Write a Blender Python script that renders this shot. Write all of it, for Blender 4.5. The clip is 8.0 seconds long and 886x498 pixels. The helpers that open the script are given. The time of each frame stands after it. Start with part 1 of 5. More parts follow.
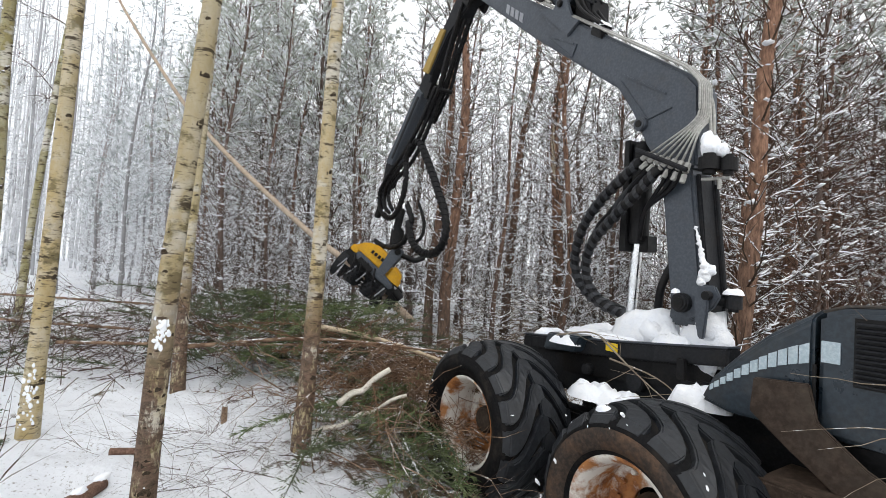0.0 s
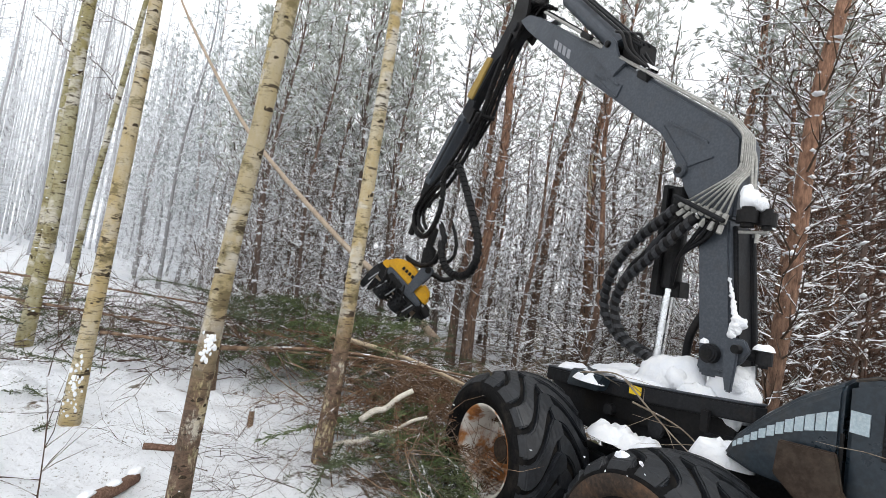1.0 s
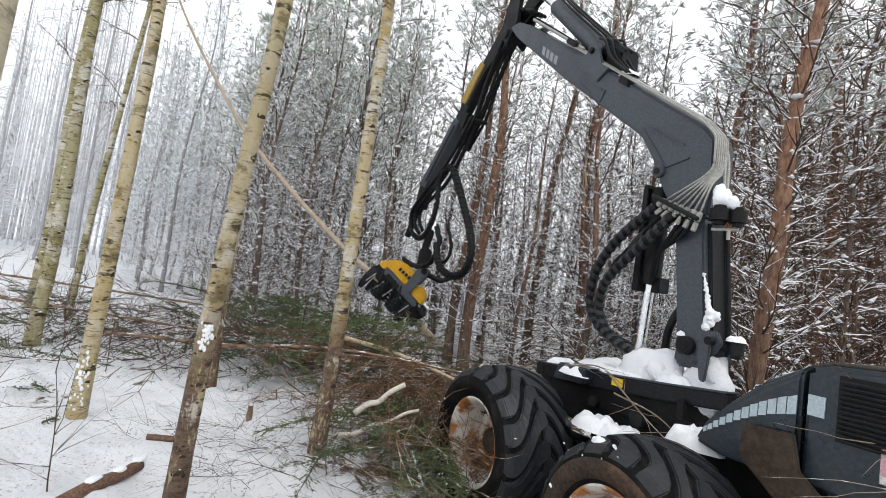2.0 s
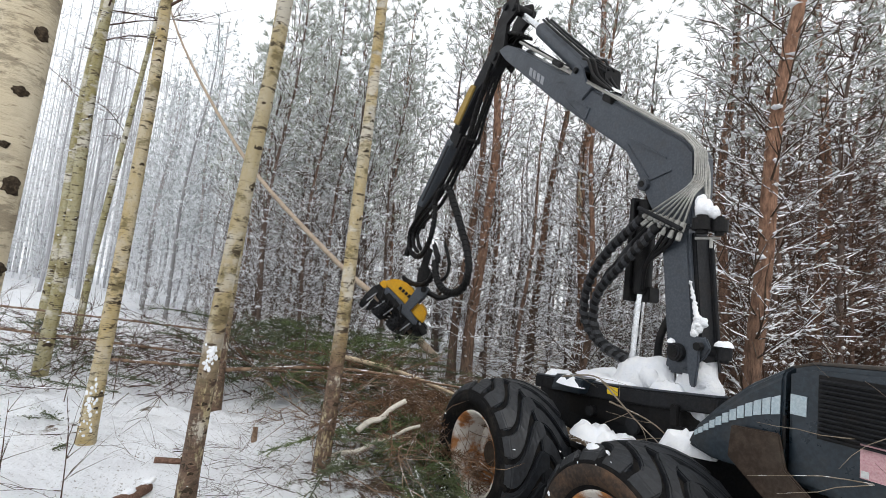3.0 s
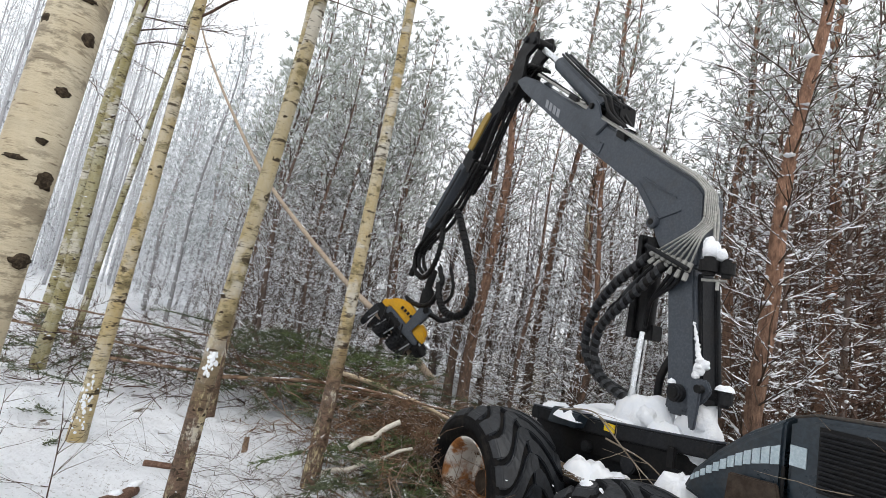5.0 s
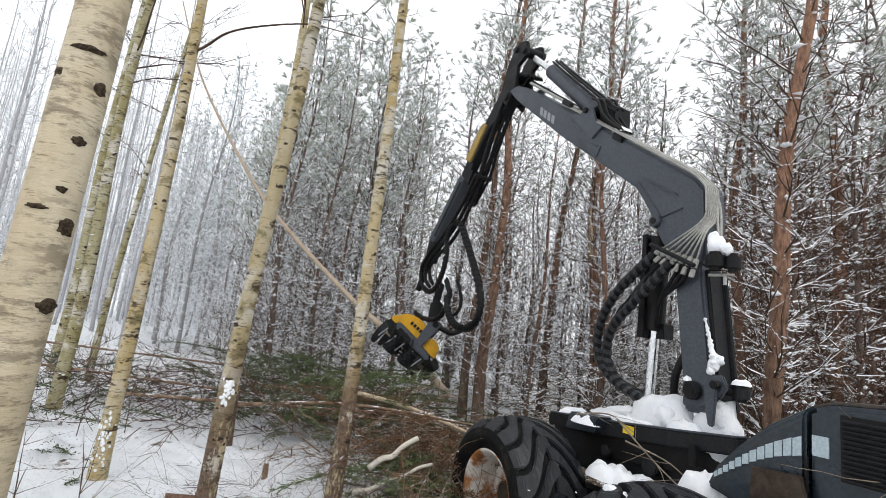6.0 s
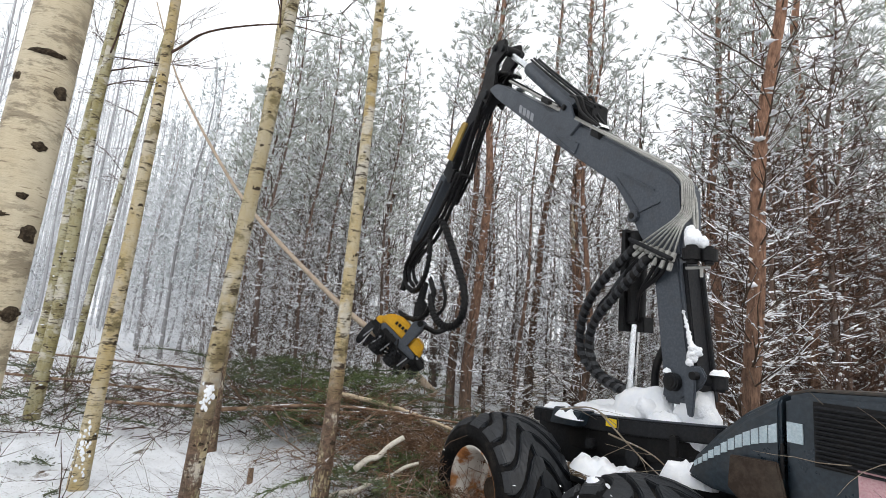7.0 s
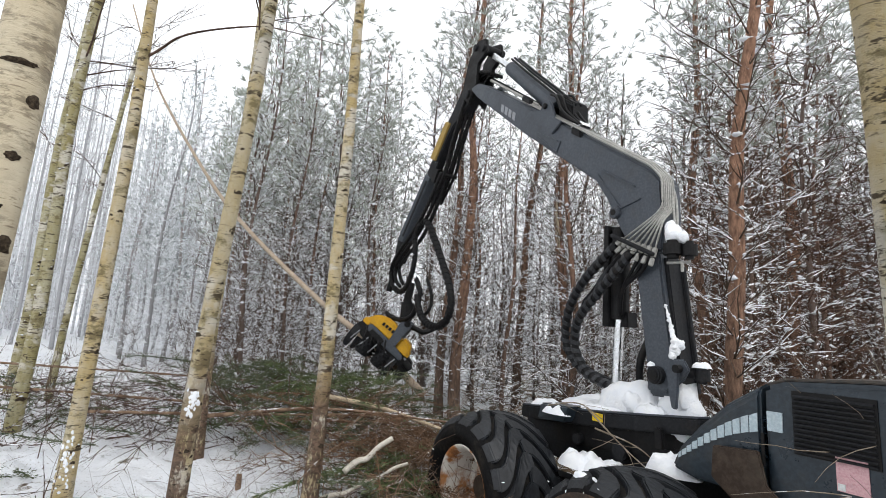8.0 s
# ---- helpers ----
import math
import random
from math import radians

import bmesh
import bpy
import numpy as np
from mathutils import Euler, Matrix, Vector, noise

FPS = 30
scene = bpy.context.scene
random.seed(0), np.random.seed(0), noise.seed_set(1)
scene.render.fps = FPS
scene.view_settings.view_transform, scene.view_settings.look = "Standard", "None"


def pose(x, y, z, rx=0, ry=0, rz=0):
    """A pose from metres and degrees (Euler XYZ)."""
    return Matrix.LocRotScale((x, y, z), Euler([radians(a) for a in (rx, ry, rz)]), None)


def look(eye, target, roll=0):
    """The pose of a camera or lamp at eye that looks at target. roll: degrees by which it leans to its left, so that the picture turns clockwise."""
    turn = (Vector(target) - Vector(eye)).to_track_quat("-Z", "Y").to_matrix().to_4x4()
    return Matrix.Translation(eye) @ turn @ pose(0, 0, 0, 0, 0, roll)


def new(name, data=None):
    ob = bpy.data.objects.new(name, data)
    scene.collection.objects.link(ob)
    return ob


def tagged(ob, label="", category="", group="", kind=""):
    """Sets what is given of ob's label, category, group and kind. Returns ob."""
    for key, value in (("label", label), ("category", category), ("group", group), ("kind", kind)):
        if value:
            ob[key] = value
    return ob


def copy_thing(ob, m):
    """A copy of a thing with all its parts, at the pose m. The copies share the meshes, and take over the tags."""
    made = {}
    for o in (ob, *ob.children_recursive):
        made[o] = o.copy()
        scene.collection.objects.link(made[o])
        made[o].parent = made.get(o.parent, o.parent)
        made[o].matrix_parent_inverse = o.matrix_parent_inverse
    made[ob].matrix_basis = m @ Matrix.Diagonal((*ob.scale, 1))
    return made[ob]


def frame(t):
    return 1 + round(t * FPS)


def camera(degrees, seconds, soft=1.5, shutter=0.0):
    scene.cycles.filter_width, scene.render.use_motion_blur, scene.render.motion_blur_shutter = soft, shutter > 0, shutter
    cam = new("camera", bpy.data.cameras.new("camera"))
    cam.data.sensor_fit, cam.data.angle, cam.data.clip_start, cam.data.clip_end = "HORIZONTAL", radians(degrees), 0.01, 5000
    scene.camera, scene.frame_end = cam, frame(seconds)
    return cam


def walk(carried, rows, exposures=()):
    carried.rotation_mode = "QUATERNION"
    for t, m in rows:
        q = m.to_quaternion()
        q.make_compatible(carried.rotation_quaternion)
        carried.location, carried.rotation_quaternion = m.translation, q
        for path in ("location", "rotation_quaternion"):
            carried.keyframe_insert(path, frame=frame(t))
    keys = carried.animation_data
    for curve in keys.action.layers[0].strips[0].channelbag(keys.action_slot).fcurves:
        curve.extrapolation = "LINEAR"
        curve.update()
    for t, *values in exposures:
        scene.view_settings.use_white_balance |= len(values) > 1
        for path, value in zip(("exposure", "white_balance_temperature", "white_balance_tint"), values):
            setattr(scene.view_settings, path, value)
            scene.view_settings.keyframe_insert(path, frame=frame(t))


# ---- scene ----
cam = camera(81.8, 8.0, soft=0.75)
PATH = [
    (0, (0.074, -0.038, 1.662), (0.0480, 1.9610, 1.7305), 3.29),
    (0.5, (0.085, -0.157, 1.710), (0.0009, 1.8397, 1.7900), 6.86),
    (1, (0.037, -0.136, 1.763), (-0.1061, 1.8559, 1.8731), 8.03),
    (1.2, (0.018, -0.146, 1.765), (-0.0409, 1.8481, 1.9065), 9.60),
    (1.5, (0.053, -0.212, 1.756), (-0.0199, 1.7815, 1.8983), 9.87),
    (1.7, (0.097, -0.246, 1.738), (-0.0196, 1.7464, 1.8600), 9.24),
    (2.8, (0.233, -0.417, 1.724), (0.0792, 1.5700, 1.8946), 5.73),
    (3, (0.229, -0.424, 1.725), (0.0575, 1.5596, 1.9169), 5.72),
    (3.5, (0.208, -0.448, 1.728), (0.0155, 1.5279, 1.9731), 6.01),
    (4, (0.221, -0.462, 1.724), (0.0216, 1.5092, 1.9986), 8.51),
    (4.5, (0.238, -0.454, 1.717), (0.0507, 1.5178, 1.9956), 10.32),
    (5, (0.217, -0.444, 1.723), (0.0156, 1.5269, 1.9982), 10.01),
    (5.2, (0.197, -0.451, 1.735), (-0.0233, 1.5165, 2.0211), 8.90),
    (6.5, (0.225, -0.473, 1.722), (0.0229, 1.4902, 2.0470), 5.32),
    (7, (0.240, -0.476, 1.727), (0.0739, 1.4911, 2.0488), 4.64),
    (7.5, (0.250, -0.483, 1.730), (0.1228, 1.4870, 2.0526), 3.86),
    (8, (0.255, -0.488, 1.728), (0.1418, 1.4826, 2.0524), 3.17),
]
walk(cam, [(t, look(eye, target, roll)) for t, eye, target, roll in PATH], exposures=((0.0, 0.07), (1.1, 0.10), (1.5, 0.04), (3.0, -0.08), (5.2, -0.10), (6.5, -0.06), (8.0, -0.04)))

# ---- world, sun, exposure ----
world = bpy.data.worlds.new("overcast")
scene.world = world
world.use_nodes = True
wn, wl = world.node_tree.nodes, world.node_tree.links
wn.clear()
sky = wn.new("ShaderNodeTexSky")
sky.sky_type, sky.sun_disc = "NISHITA", False
sky.sun_elevation, sky.sun_rotation = radians(35), radians(150)
pale = wn.new("ShaderNodeHueSaturation")
pale.inputs["Saturation"].default_value = 0.12
cloud = wn.new("ShaderNodeMixRGB")
cloud.inputs[0].default_value = 0.8
cloud.inputs[2].default_value = (9.02, 9.2, 9.5, 1)
back = wn.new("ShaderNodeBackground")
back.inputs[1].default_value = 0.163
wout = wn.new("ShaderNodeOutputWorld")
wl.new(sky.outputs[0], pale.inputs["Color"])
wl.new(pale.outputs[0], cloud.inputs[1])
wl.new(cloud.outputs[0], back.inputs[0])
wl.new(back.outputs[0], wout.inputs[0])

sun = new("sun", bpy.data.lights.new("sun", "SUN"))
sun.data.energy, sun.data.angle, sun.data.color = 0.95, radians(25), (1.0, 0.97, 0.93)
sun.matrix_world = look((0, 0, 20), (-6, 14, 0))


# ---- materials ----
def material(name):
    m = bpy.data.materials.new(name)
    m.use_nodes = True
    nt = m.node_tree
    return m, nt.nodes, nt.links, nt.nodes["Principled BSDF"]


def node(ns, kind, **values):
    n = ns.new("ShaderNode" + kind)
    for k, v in values.items():
        n.inputs[k].default_value = v
    return n


def ramp(ns, ls, src, stops):
    r = ns.new("ShaderNodeValToRGB")
    e = r.color_ramp.elements
    while len(e) < len(stops):
        e.new(0.5)
    for k, (at, c) in zip(e, stops):
        k.position = at
        k.color = (c, c, c, 1) if isinstance(c, (int, float)) else (*c, 1)
    ls.new(src, r.inputs[0])
    return r.outputs[0]


def mixed(ns, ls, fac, a, b):
    m = ns.new("ShaderNodeMixRGB")
    for slot, v in ((0, fac), (1, a), (2, b)):
        if isinstance(v, (int, float)):
            m.inputs[slot].default_value = v
        elif isinstance(v, tuple):
            m.inputs[slot].default_value = (*v, 1)
        else:
            ls.new(v, m.inputs[slot])
    return m.outputs[0]


def coords(ns, ls, scale=(1, 1, 1), space="Object"):
    tc, mp = ns.new("ShaderNodeTexCoord"), ns.new("ShaderNodeMapping")
    mp.inputs["Scale"].default_value = scale
    ls.new(tc.outputs[space], mp.inputs[0])
    return mp.outputs[0]


def noise_tex(ns, ls, vec, scale, detail=4.0, rough=0.6):
    n = node(ns, "TexNoise", Scale=scale, Detail=detail, Roughness=rough)
    ls.new(vec, n.inputs["Vector"])
    return n.outputs[0]


def bump(ns, ls, bsdf, height, strength, distance=0.01):
    b = node(ns, "Bump", Strength=strength, Distance=distance)
    ls.new(height, b.inputs["Height"])
    ls.new(b.outputs[0], bsdf.inputs["Normal"])


def upward(ns, ls, low, high):
    """How far a face looks up, from 0 at low to 1 at high."""
    g, s = ns.new("ShaderNodeNewGeometry"), ns.new("ShaderNodeSeparateXYZ")
    ls.new(g.outputs["Normal"], s.inputs[0])
    r = node(ns, "MapRange")
    r.inputs["From Min"].default_value, r.inputs["From Max"].default_value = low, high
    ls.new(s.outputs["Z"], r.inputs["Value"])
    return r.outputs[0]


def product(ns, ls, a, b):
    m = ns.new("ShaderNodeMath")
    m.operation = "MULTIPLY"
    ls.new(a, m.inputs[0])
    ls.new(b, m.inputs[1])
    return m.outputs[0]


SNOW = (0.84, 0.86, 0.89)


def paint(name, base, worn, rough=0.5, metal=0.0, dirt=(0.09, 0.075, 0.06), dirty=0.35, scale=6.0, bumpy=0.05, gloss=0.2):
    """A painted or rubber surface with two scales of wear and some dirt."""
    m, ns, ls, b = material(name)
    v = coords(ns, ls)
    fine, broad = noise_tex(ns, ls, v, scale * 9, 6), noise_tex(ns, ls, v, scale, 5, 0.7)
    c = mixed(ns, ls, ramp(ns, ls, fine, [(0.42, 0.0), (0.72, 1.0)]), base, worn)
    d = ramp(ns, ls, broad, [(0.5, 0.0), (0.75, dirty)])
    ls.new(mixed(ns, ls, d, c, dirt), b.inputs["Base Color"])
    ls.new(ramp(ns, ls, broad, [(0.3, max(rough - 0.12, 0.05)), (0.8, min(rough + 0.3, 1.0))]), b.inputs["Roughness"])
    b.inputs["Metallic"].default_value = metal
    b.inputs["Specular IOR Level"].default_value = gloss
    bump(ns, ls, b, fine, bumpy, 0.01)
    return m


def twig_material(name, wood, wood2, low, high, patch=0.42):
    """Thin wood with snow lying on what looks up."""
    m, ns, ls, b = material(name)
    v = coords(ns, ls)
    w = mixed(ns, ls, ramp(ns, ls, noise_tex(ns, ls, v, 9, 3), [(0.35, 0.0), (0.65, 1.0)]), wood, wood2)
    lying = ramp(ns, ls, noise_tex(ns, ls, v, 8.0, 4, 0.7), [(patch, 0.0), (patch + 0.06, 1.0)])
    fac = product(ns, ls, upward(ns, ls, low, high), lying)
    ls.new(mixed(ns, ls, fac, w, SNOW), b.inputs["Base Color"])
    b.inputs["Roughness"].default_value = 0.9
    b.inputs["Specular IOR Level"].default_value = 0.15
    return m


def birch_bark(name, low_dark=True, smooth=False, moss=False):
    m, ns, ls, b = material(name)
    v = coords(ns, ls)
    flat = coords(ns, ls, (12, 12, 60))
    broadflat = coords(ns, ls, (2.2, 2.2, 5))
    algae = noise_tex(ns, ls, coords(ns, ls, (1, 1, 0.5)), 5, 5, 0.7)
    if smooth:
        c = mixed(ns, ls, ramp(ns, ls, algae, [(0.35, 0.0), (0.65, 1.0)]), (0.60, 0.53, 0.39), (0.45, 0.365, 0.23))
        c = mixed(ns, ls, ramp(ns, ls, noise_tex(ns, ls, broadflat, 1.2, 5, 0.7), [(0.5, 0.0), (0.7, 0.4)]), c, (0.36, 0.30, 0.20))
        fine = ramp(ns, ls, noise_tex(ns, ls, coords(ns, ls, (22, 22, 160)), 1.0, 3, 0.6), [(0.60, 0.0), (0.68, 0.75)])
        c = mixed(ns, ls, fine, c, (0.16, 0.115, 0.07))
        worn = product(ns, ls, ramp(ns, ls, noise_tex(ns, ls, v, 2.2, 4), [(0.44, 0.0), (0.52, 1.0)]), ramp(ns, ls, noise_tex(ns, ls, coords(ns, ls, (9, 9, 30)), 1.0, 6, 0.8), [(0.48, 0.0), (0.56, 0.6)]))
        c = mixed(ns, ls, worn, c, (0.10, 0.075, 0.045))
        ls.new(c, b.inputs["Base Color"])
        b.inputs["Roughness"].default_value = 0.7
        bump(ns, ls, b, noise_tex(ns, ls, coords(ns, ls, (9, 9, 40)), 1.2, 6, 0.7), 0.5, 0.012)
        return m
    info = ns.new("ShaderNodeObjectInfo")
    tan = mixed(ns, ls, info.outputs["Random"], (0.53, 0.40, 0.19), (0.45, 0.38, 0.21))
    white = mixed(ns, ls, ramp(ns, ls, algae, [(0.38, 0.0), (0.60, 1.0)]), (0.45, 0.42, 0.285) if moss else (0.60, 0.525, 0.37), mixed(ns, ls, 0.65, tan, (0.22, 0.21, 0.085)) if moss else tan)
    white = mixed(ns, ls, ramp(ns, ls, noise_tex(ns, ls, coords(ns, ls, (1.5, 1.5, 2.2)), 3.0, 6, 0.75), [(0.53, 0.0), (0.60, 0.85)]), white, (0.20, 0.165, 0.08))
    pale = mixed(ns, ls, ramp(ns, ls, noise_tex(ns, ls, coords(ns, ls, (1, 1, 1.4)), 2.1, 4), [(0.52, 0.0), (0.58, 0.7 if low_dark or moss else 0.3)]), white, (0.72, 0.69, 0.62))
    lent = ramp(ns, ls, noise_tex(ns, ls, flat, 1.1, 4, 0.65), [(0.58, 0.0), (0.63, 0.8)])
    c = mixed(ns, ls, product(ns, ls, lent, ramp(ns, ls, noise_tex(ns, ls, v, 3, 2), [(0.35, 0.2), (0.6, 1.0)])), pale, (0.085, 0.065, 0.045))
    rings = ramp(ns, ls, noise_tex(ns, ls, coords(ns, ls, (4.5, 4.5, 17)), 1.2, 5, 0.75), [(0.565, 0.0), (0.60, 0.95)])
    c = mixed(ns, ls, rings, c, (0.07, 0.052, 0.03))
    if low_dark:
        s = ns.new("ShaderNodeSeparateXYZ")
        ls.new(v, s.inputs[0])
        low = node(ns, "MapRange")
        low.inputs["From Min"].default_value, low.inputs["From Max"].default_value = 1.45, 0.85
        ls.new(s.outputs["Z"], low.inputs["Value"])
        old = product(ns, ls, low.outputs[0],
                      ramp(ns, ls, noise_tex(ns, ls, coords(ns, ls, (6, 6, 2.5)), 2.2, 6, 0.75), [(0.40, 0.0), (0.47, 0.92)]))
        cracks = ramp(ns, ls, noise_tex(ns, ls, coords(ns, ls, (9, 9, 14)), 2.0, 6, 0.8), [(0.40, 0.0), (0.60, 1.0)])
        c = mixed(ns, ls, old, c, mixed(ns, ls, cracks, (0.055, 0.036, 0.027), (0.21, 0.13, 0.095)))
    ls.new(c, b.inputs["Base Color"])
    b.inputs["Roughness"].default_value = 0.75
    b.inputs["Specular IOR Level"].default_value = 0.2
    bump(ns, ls, b, noise_tex(ns, ls, coords(ns, ls, (7, 7, 22)), 1.6, 8, 0.75), 1.0, 0.035)
    return m


def pine_bark(name, rime_haze=0.0, grey_most=0.9):
    m, ns, ls, b = material(name)
    v = coords(ns, ls, (1, 1, 0.28))
    plates = noise_tex(ns, ls, v, 26, 6, 0.7)
    s = ns.new("ShaderNodeSeparateXYZ")
    ls.new(coords(ns, ls), s.inputs[0])
    up = ramp(ns, ls, s.outputs["Z"], [(0.0, 0.15), (1.0, 1.0)])
    grey = mixed(ns, ls, ramp(ns, ls, plates, [(0.4, 0.0), (0.62, 1.0)]), (0.07, 0.05, 0.04), (0.20, 0.135, 0.095))
    red = mixed(ns, ls, ramp(ns, ls, plates, [(0.38, 0.0), (0.65, 1.0)]), (0.16, 0.088, 0.058), (0.44, 0.25, 0.165))
    mapped = node(ns, "MapRange")
    mapped.inputs["From Min"].default_value, mapped.inputs["From Max"].default_value = 0.3, 3.2
    ls.new(s.outputs["Z"], mapped.inputs["Value"])
    c = mixed(ns, ls, mapped.outputs[0], grey, red)
    info = ns.new("ShaderNodeObjectInfo")
    c = mixed(ns, ls, ramp(ns, ls, info.outputs["Random"], [(0.1, 0.1 * grey_most), (0.75, grey_most)]), c, (0.125, 0.10, 0.088))
    specks = ramp(ns, ls, noise_tex(ns, ls, coords(ns, ls), 14, 4), [(0.66, 0.0), (0.7, 0.9)])
    # grey veil over the bark: rime, and distance haze painted into the colour
    c = mixed(ns, ls, rime_haze, c, (0.42, 0.43, 0.45))
    ls.new(mixed(ns, ls, specks, c, SNOW), b.inputs["Base Color"])
    b.inputs["Roughness"].default_value = 0.9
    b.inputs["Specular IOR Level"].default_value = 0.15
    bump(ns, ls, b, plates, 1.0, 0.035)
    return m


def snow_material(name):
    m, ns, ls, b = material(name)
    v = coords(ns, ls)
    grain = noise_tex(ns, ls, v, 55, 5)
    c = mixed(ns, ls, ramp(ns, ls, noise_tex(ns, ls, v, 9, 5), [(0.35, 0.0), (0.7, 1.0)]), (0.80, 0.83, 0.88), (0.9, 0.91, 0.92))
    ls.new(c, b.inputs["Base Color"])
    b.inputs["Roughness"].default_value = 0.8
    b.inputs["Subsurface Weight"].default_value = 0.0
    rise = ns.new("ShaderNodeMath")
    ls.new(noise_tex(ns, ls, v, 11, 6, 0.7), rise.inputs[0])
    ls.new(ramp(ns, ls, grain, [(0.0, 0.0), (1.0, 0.25)]), rise.inputs[1])
    bump(ns, ls, b, rise.outputs[0], 0.7, 0.03)
    return m


def ground_material(name):
    """Snow with litter, stubble and needles showing through, more so under the pines."""
    m, ns, ls, b = material(name)
    v = coords(ns, ls)
    litter = mixed(ns, ls, ramp(ns, ls, noise_tex(ns, ls, v, 40, 6, 0.7), [(0.35, 0.0), (0.65, 1.0)]), (0.05, 0.038, 0.024), (0.20, 0.135, 0.08))
    litter = mixed(ns, ls, ramp(ns, ls, noise_tex(ns, ls, v, 3, 4), [(0.5, 0.0), (0.62, 0.7)]), litter, (0.06, 0.075, 0.03))
    s = ns.new("ShaderNodeSeparateXYZ")
    ls.new(v, s.inputs[0])
    wood = node(ns, "MapRange")
    wood.inputs["From Min"].default_value, wood.inputs["From Max"].default_value = -1.6, 1.0
    wood.inputs["To Min"].default_value, wood.inputs["To Max"].default_value = -0.06, 0.1
    ls.new(s.outputs["X"], wood.inputs["Value"])
    add = ns.new("ShaderNodeMath")
    ls.new(noise_tex(ns, ls, v, 1.7, 8, 0.72), add.inputs[0])
    ls.new(wood.outputs[0], add.inputs[1])
    bare = ramp(ns, ls, add.outputs[0], [(0.555, 0.0), (0.60, 1.0)])
    snow = mixed(ns, ls, ramp(ns, ls, noise_tex(ns, ls, v, 0.9, 4), [(0.3, 0.0), (0.7, 1.0)]), (0.81, 0.84, 0.885), (0.88, 0.895, 0.92))
    specks = product(ns, ls, ramp(ns, ls, noise_tex(ns, ls, v, 34, 6, 0.75), [(0.57, 0.0), (0.62, 0.9)]), ramp(ns, ls, noise_tex(ns, ls, v, 1.3, 5, 0.7), [(0.40, 0.0), (0.62, 1.0)]))
    snow = mixed(ns, ls, specks, snow, (0.16, 0.13, 0.09))
    ls.new(mixed(ns, ls, bare, snow, litter), b.inputs["Base Color"])
    b.inputs["Roughness"].default_value = 0.85
    bump(ns, ls, b, noise_tex(ns, ls, v, 6, 10, 0.72), 0.8, 0.11)
    return m


def rim_material(name):
    m, ns, ls, b = material(name)
    v = coords(ns, ls)
    n1, n2 = noise_tex(ns, ls, v, 3.2, 6, 0.65), noise_tex(ns, ls, v, 14, 5, 0.7)
    rust = mixed(ns, ls, ramp(ns, ls, n2, [(0.35, 0.0), (0.65, 1.0)]), (0.16, 0.055, 0.02), (0.46, 0.19, 0.05))
    c = mixed(ns, ls, ramp(ns, ls, n1, [(0.45, 0.0), (0.53, 1.0)]), (0.66, 0.63, 0.58), rust)
    c = mixed(ns, ls, ramp(ns, ls, n2, [(0.55, 0.0), (0.7, 0.6)]), c, (0.20, 0.12, 0.07))
    ls.new(c, b.inputs["Base Color"])
    b.inputs["Roughness"].default_value = 0.65
    bump(ns, ls, b, n2, 0.3, 0.01)
    return m


MAT_SNOW = snow_material("snow")
MAT_GROUND = ground_material("snowy_ground")
MAT_BIRCH = birch_bark("birch_bark")
MAT_MOSSBIRCH = birch_bark("mossy_birch_bark", False, False, True)
MAT_OCHREBIRCH = birch_bark("ochre_birch_bark", False)
MAT_SMOOTHBIRCH = birch_bark("smooth_birch_bark", False, True)
MAT_PINE = pine_bark("pine_bark")
MAT_REDPINE = pine_bark("reddish_pine_bark", 0.0, 0.3)
# bark of far trees, greyed to paint haze as well as rime
MAT_RIMEHAZEBARK = pine_bark("rimed_hazy_pine_bark", 0.6)
# nearly all veil: trunks of far birches fading into painted haze
MAT_HAZEBARK = pine_bark("haze_paled_bark", 0.85)
MAT_TWIG = twig_material("snowy_twigs", (0.058, 0.042, 0.033), (0.13, 0.093, 0.068), 0.06, 0.46, 0.46)
MAT_REDTWIG = twig_material("reddish_twigs", (0.065, 0.038, 0.028), (0.12, 0.07, 0.05), 0.0, 0.4, 0.585)
# mid-distance bark and twigs, paled in colour to paint aerial haze
MAT_PALEPINE = pine_bark("hazy_pine_bark", 0.35)
MAT_PALETWIG = twig_material("hazy_twigs", (0.082, 0.07, 0.06), (0.155, 0.132, 0.115), 0.05, 0.55, 0.46)
# frost colour lightened further so that far twigs fade as in haze
MAT_FROSTHAZE = twig_material("frosted_hazy_twigs", (0.20, 0.205, 0.215), (0.33, 0.335, 0.345), -0.5, 0.3, 0.40)
MAT_NEEDLE = twig_material("snowy_needles", (0.26, 0.295, 0.235), (0.46, 0.485, 0.43), -0.6, 0.4, 0.33)
# far needles: frost plus painted haze
MAT_NEEDLE_FROSTHAZE = twig_material("frosted_hazy_needles", (0.24, 0.28, 0.265), (0.36, 0.40, 0.385), -0.6, 0.4, 0.30)
MAT_PALENEEDLE = twig_material("snow_laden_needles", (0.28, 0.315, 0.25), (0.48, 0.505, 0.44), -0.6, 0.4, 0.34)
MAT_SCAR = paint("birch_scar", (0.035, 0.027, 0.02), (0.12, 0.09, 0.06), 0.9, dirty=0.5, scale=20, bumpy=0.6, gloss=0.05)
MAT_BIRCHTWIG = twig_material("birch_twigs", (0.045, 0.03, 0.024), (0.10, 0.062, 0.045), 0.2, 0.7, 0.52)
MAT_SLASH = twig_material("slash_wood", (0.09, 0.055, 0.036), (0.27, 0.185, 0.125), 0.3, 0.9, 0.54)
MAT_BOUGH = twig_material("green_boughs", (0.05, 0.065, 0.036), (0.12, 0.135, 0.08), 0.2, 0.9, 0.56)
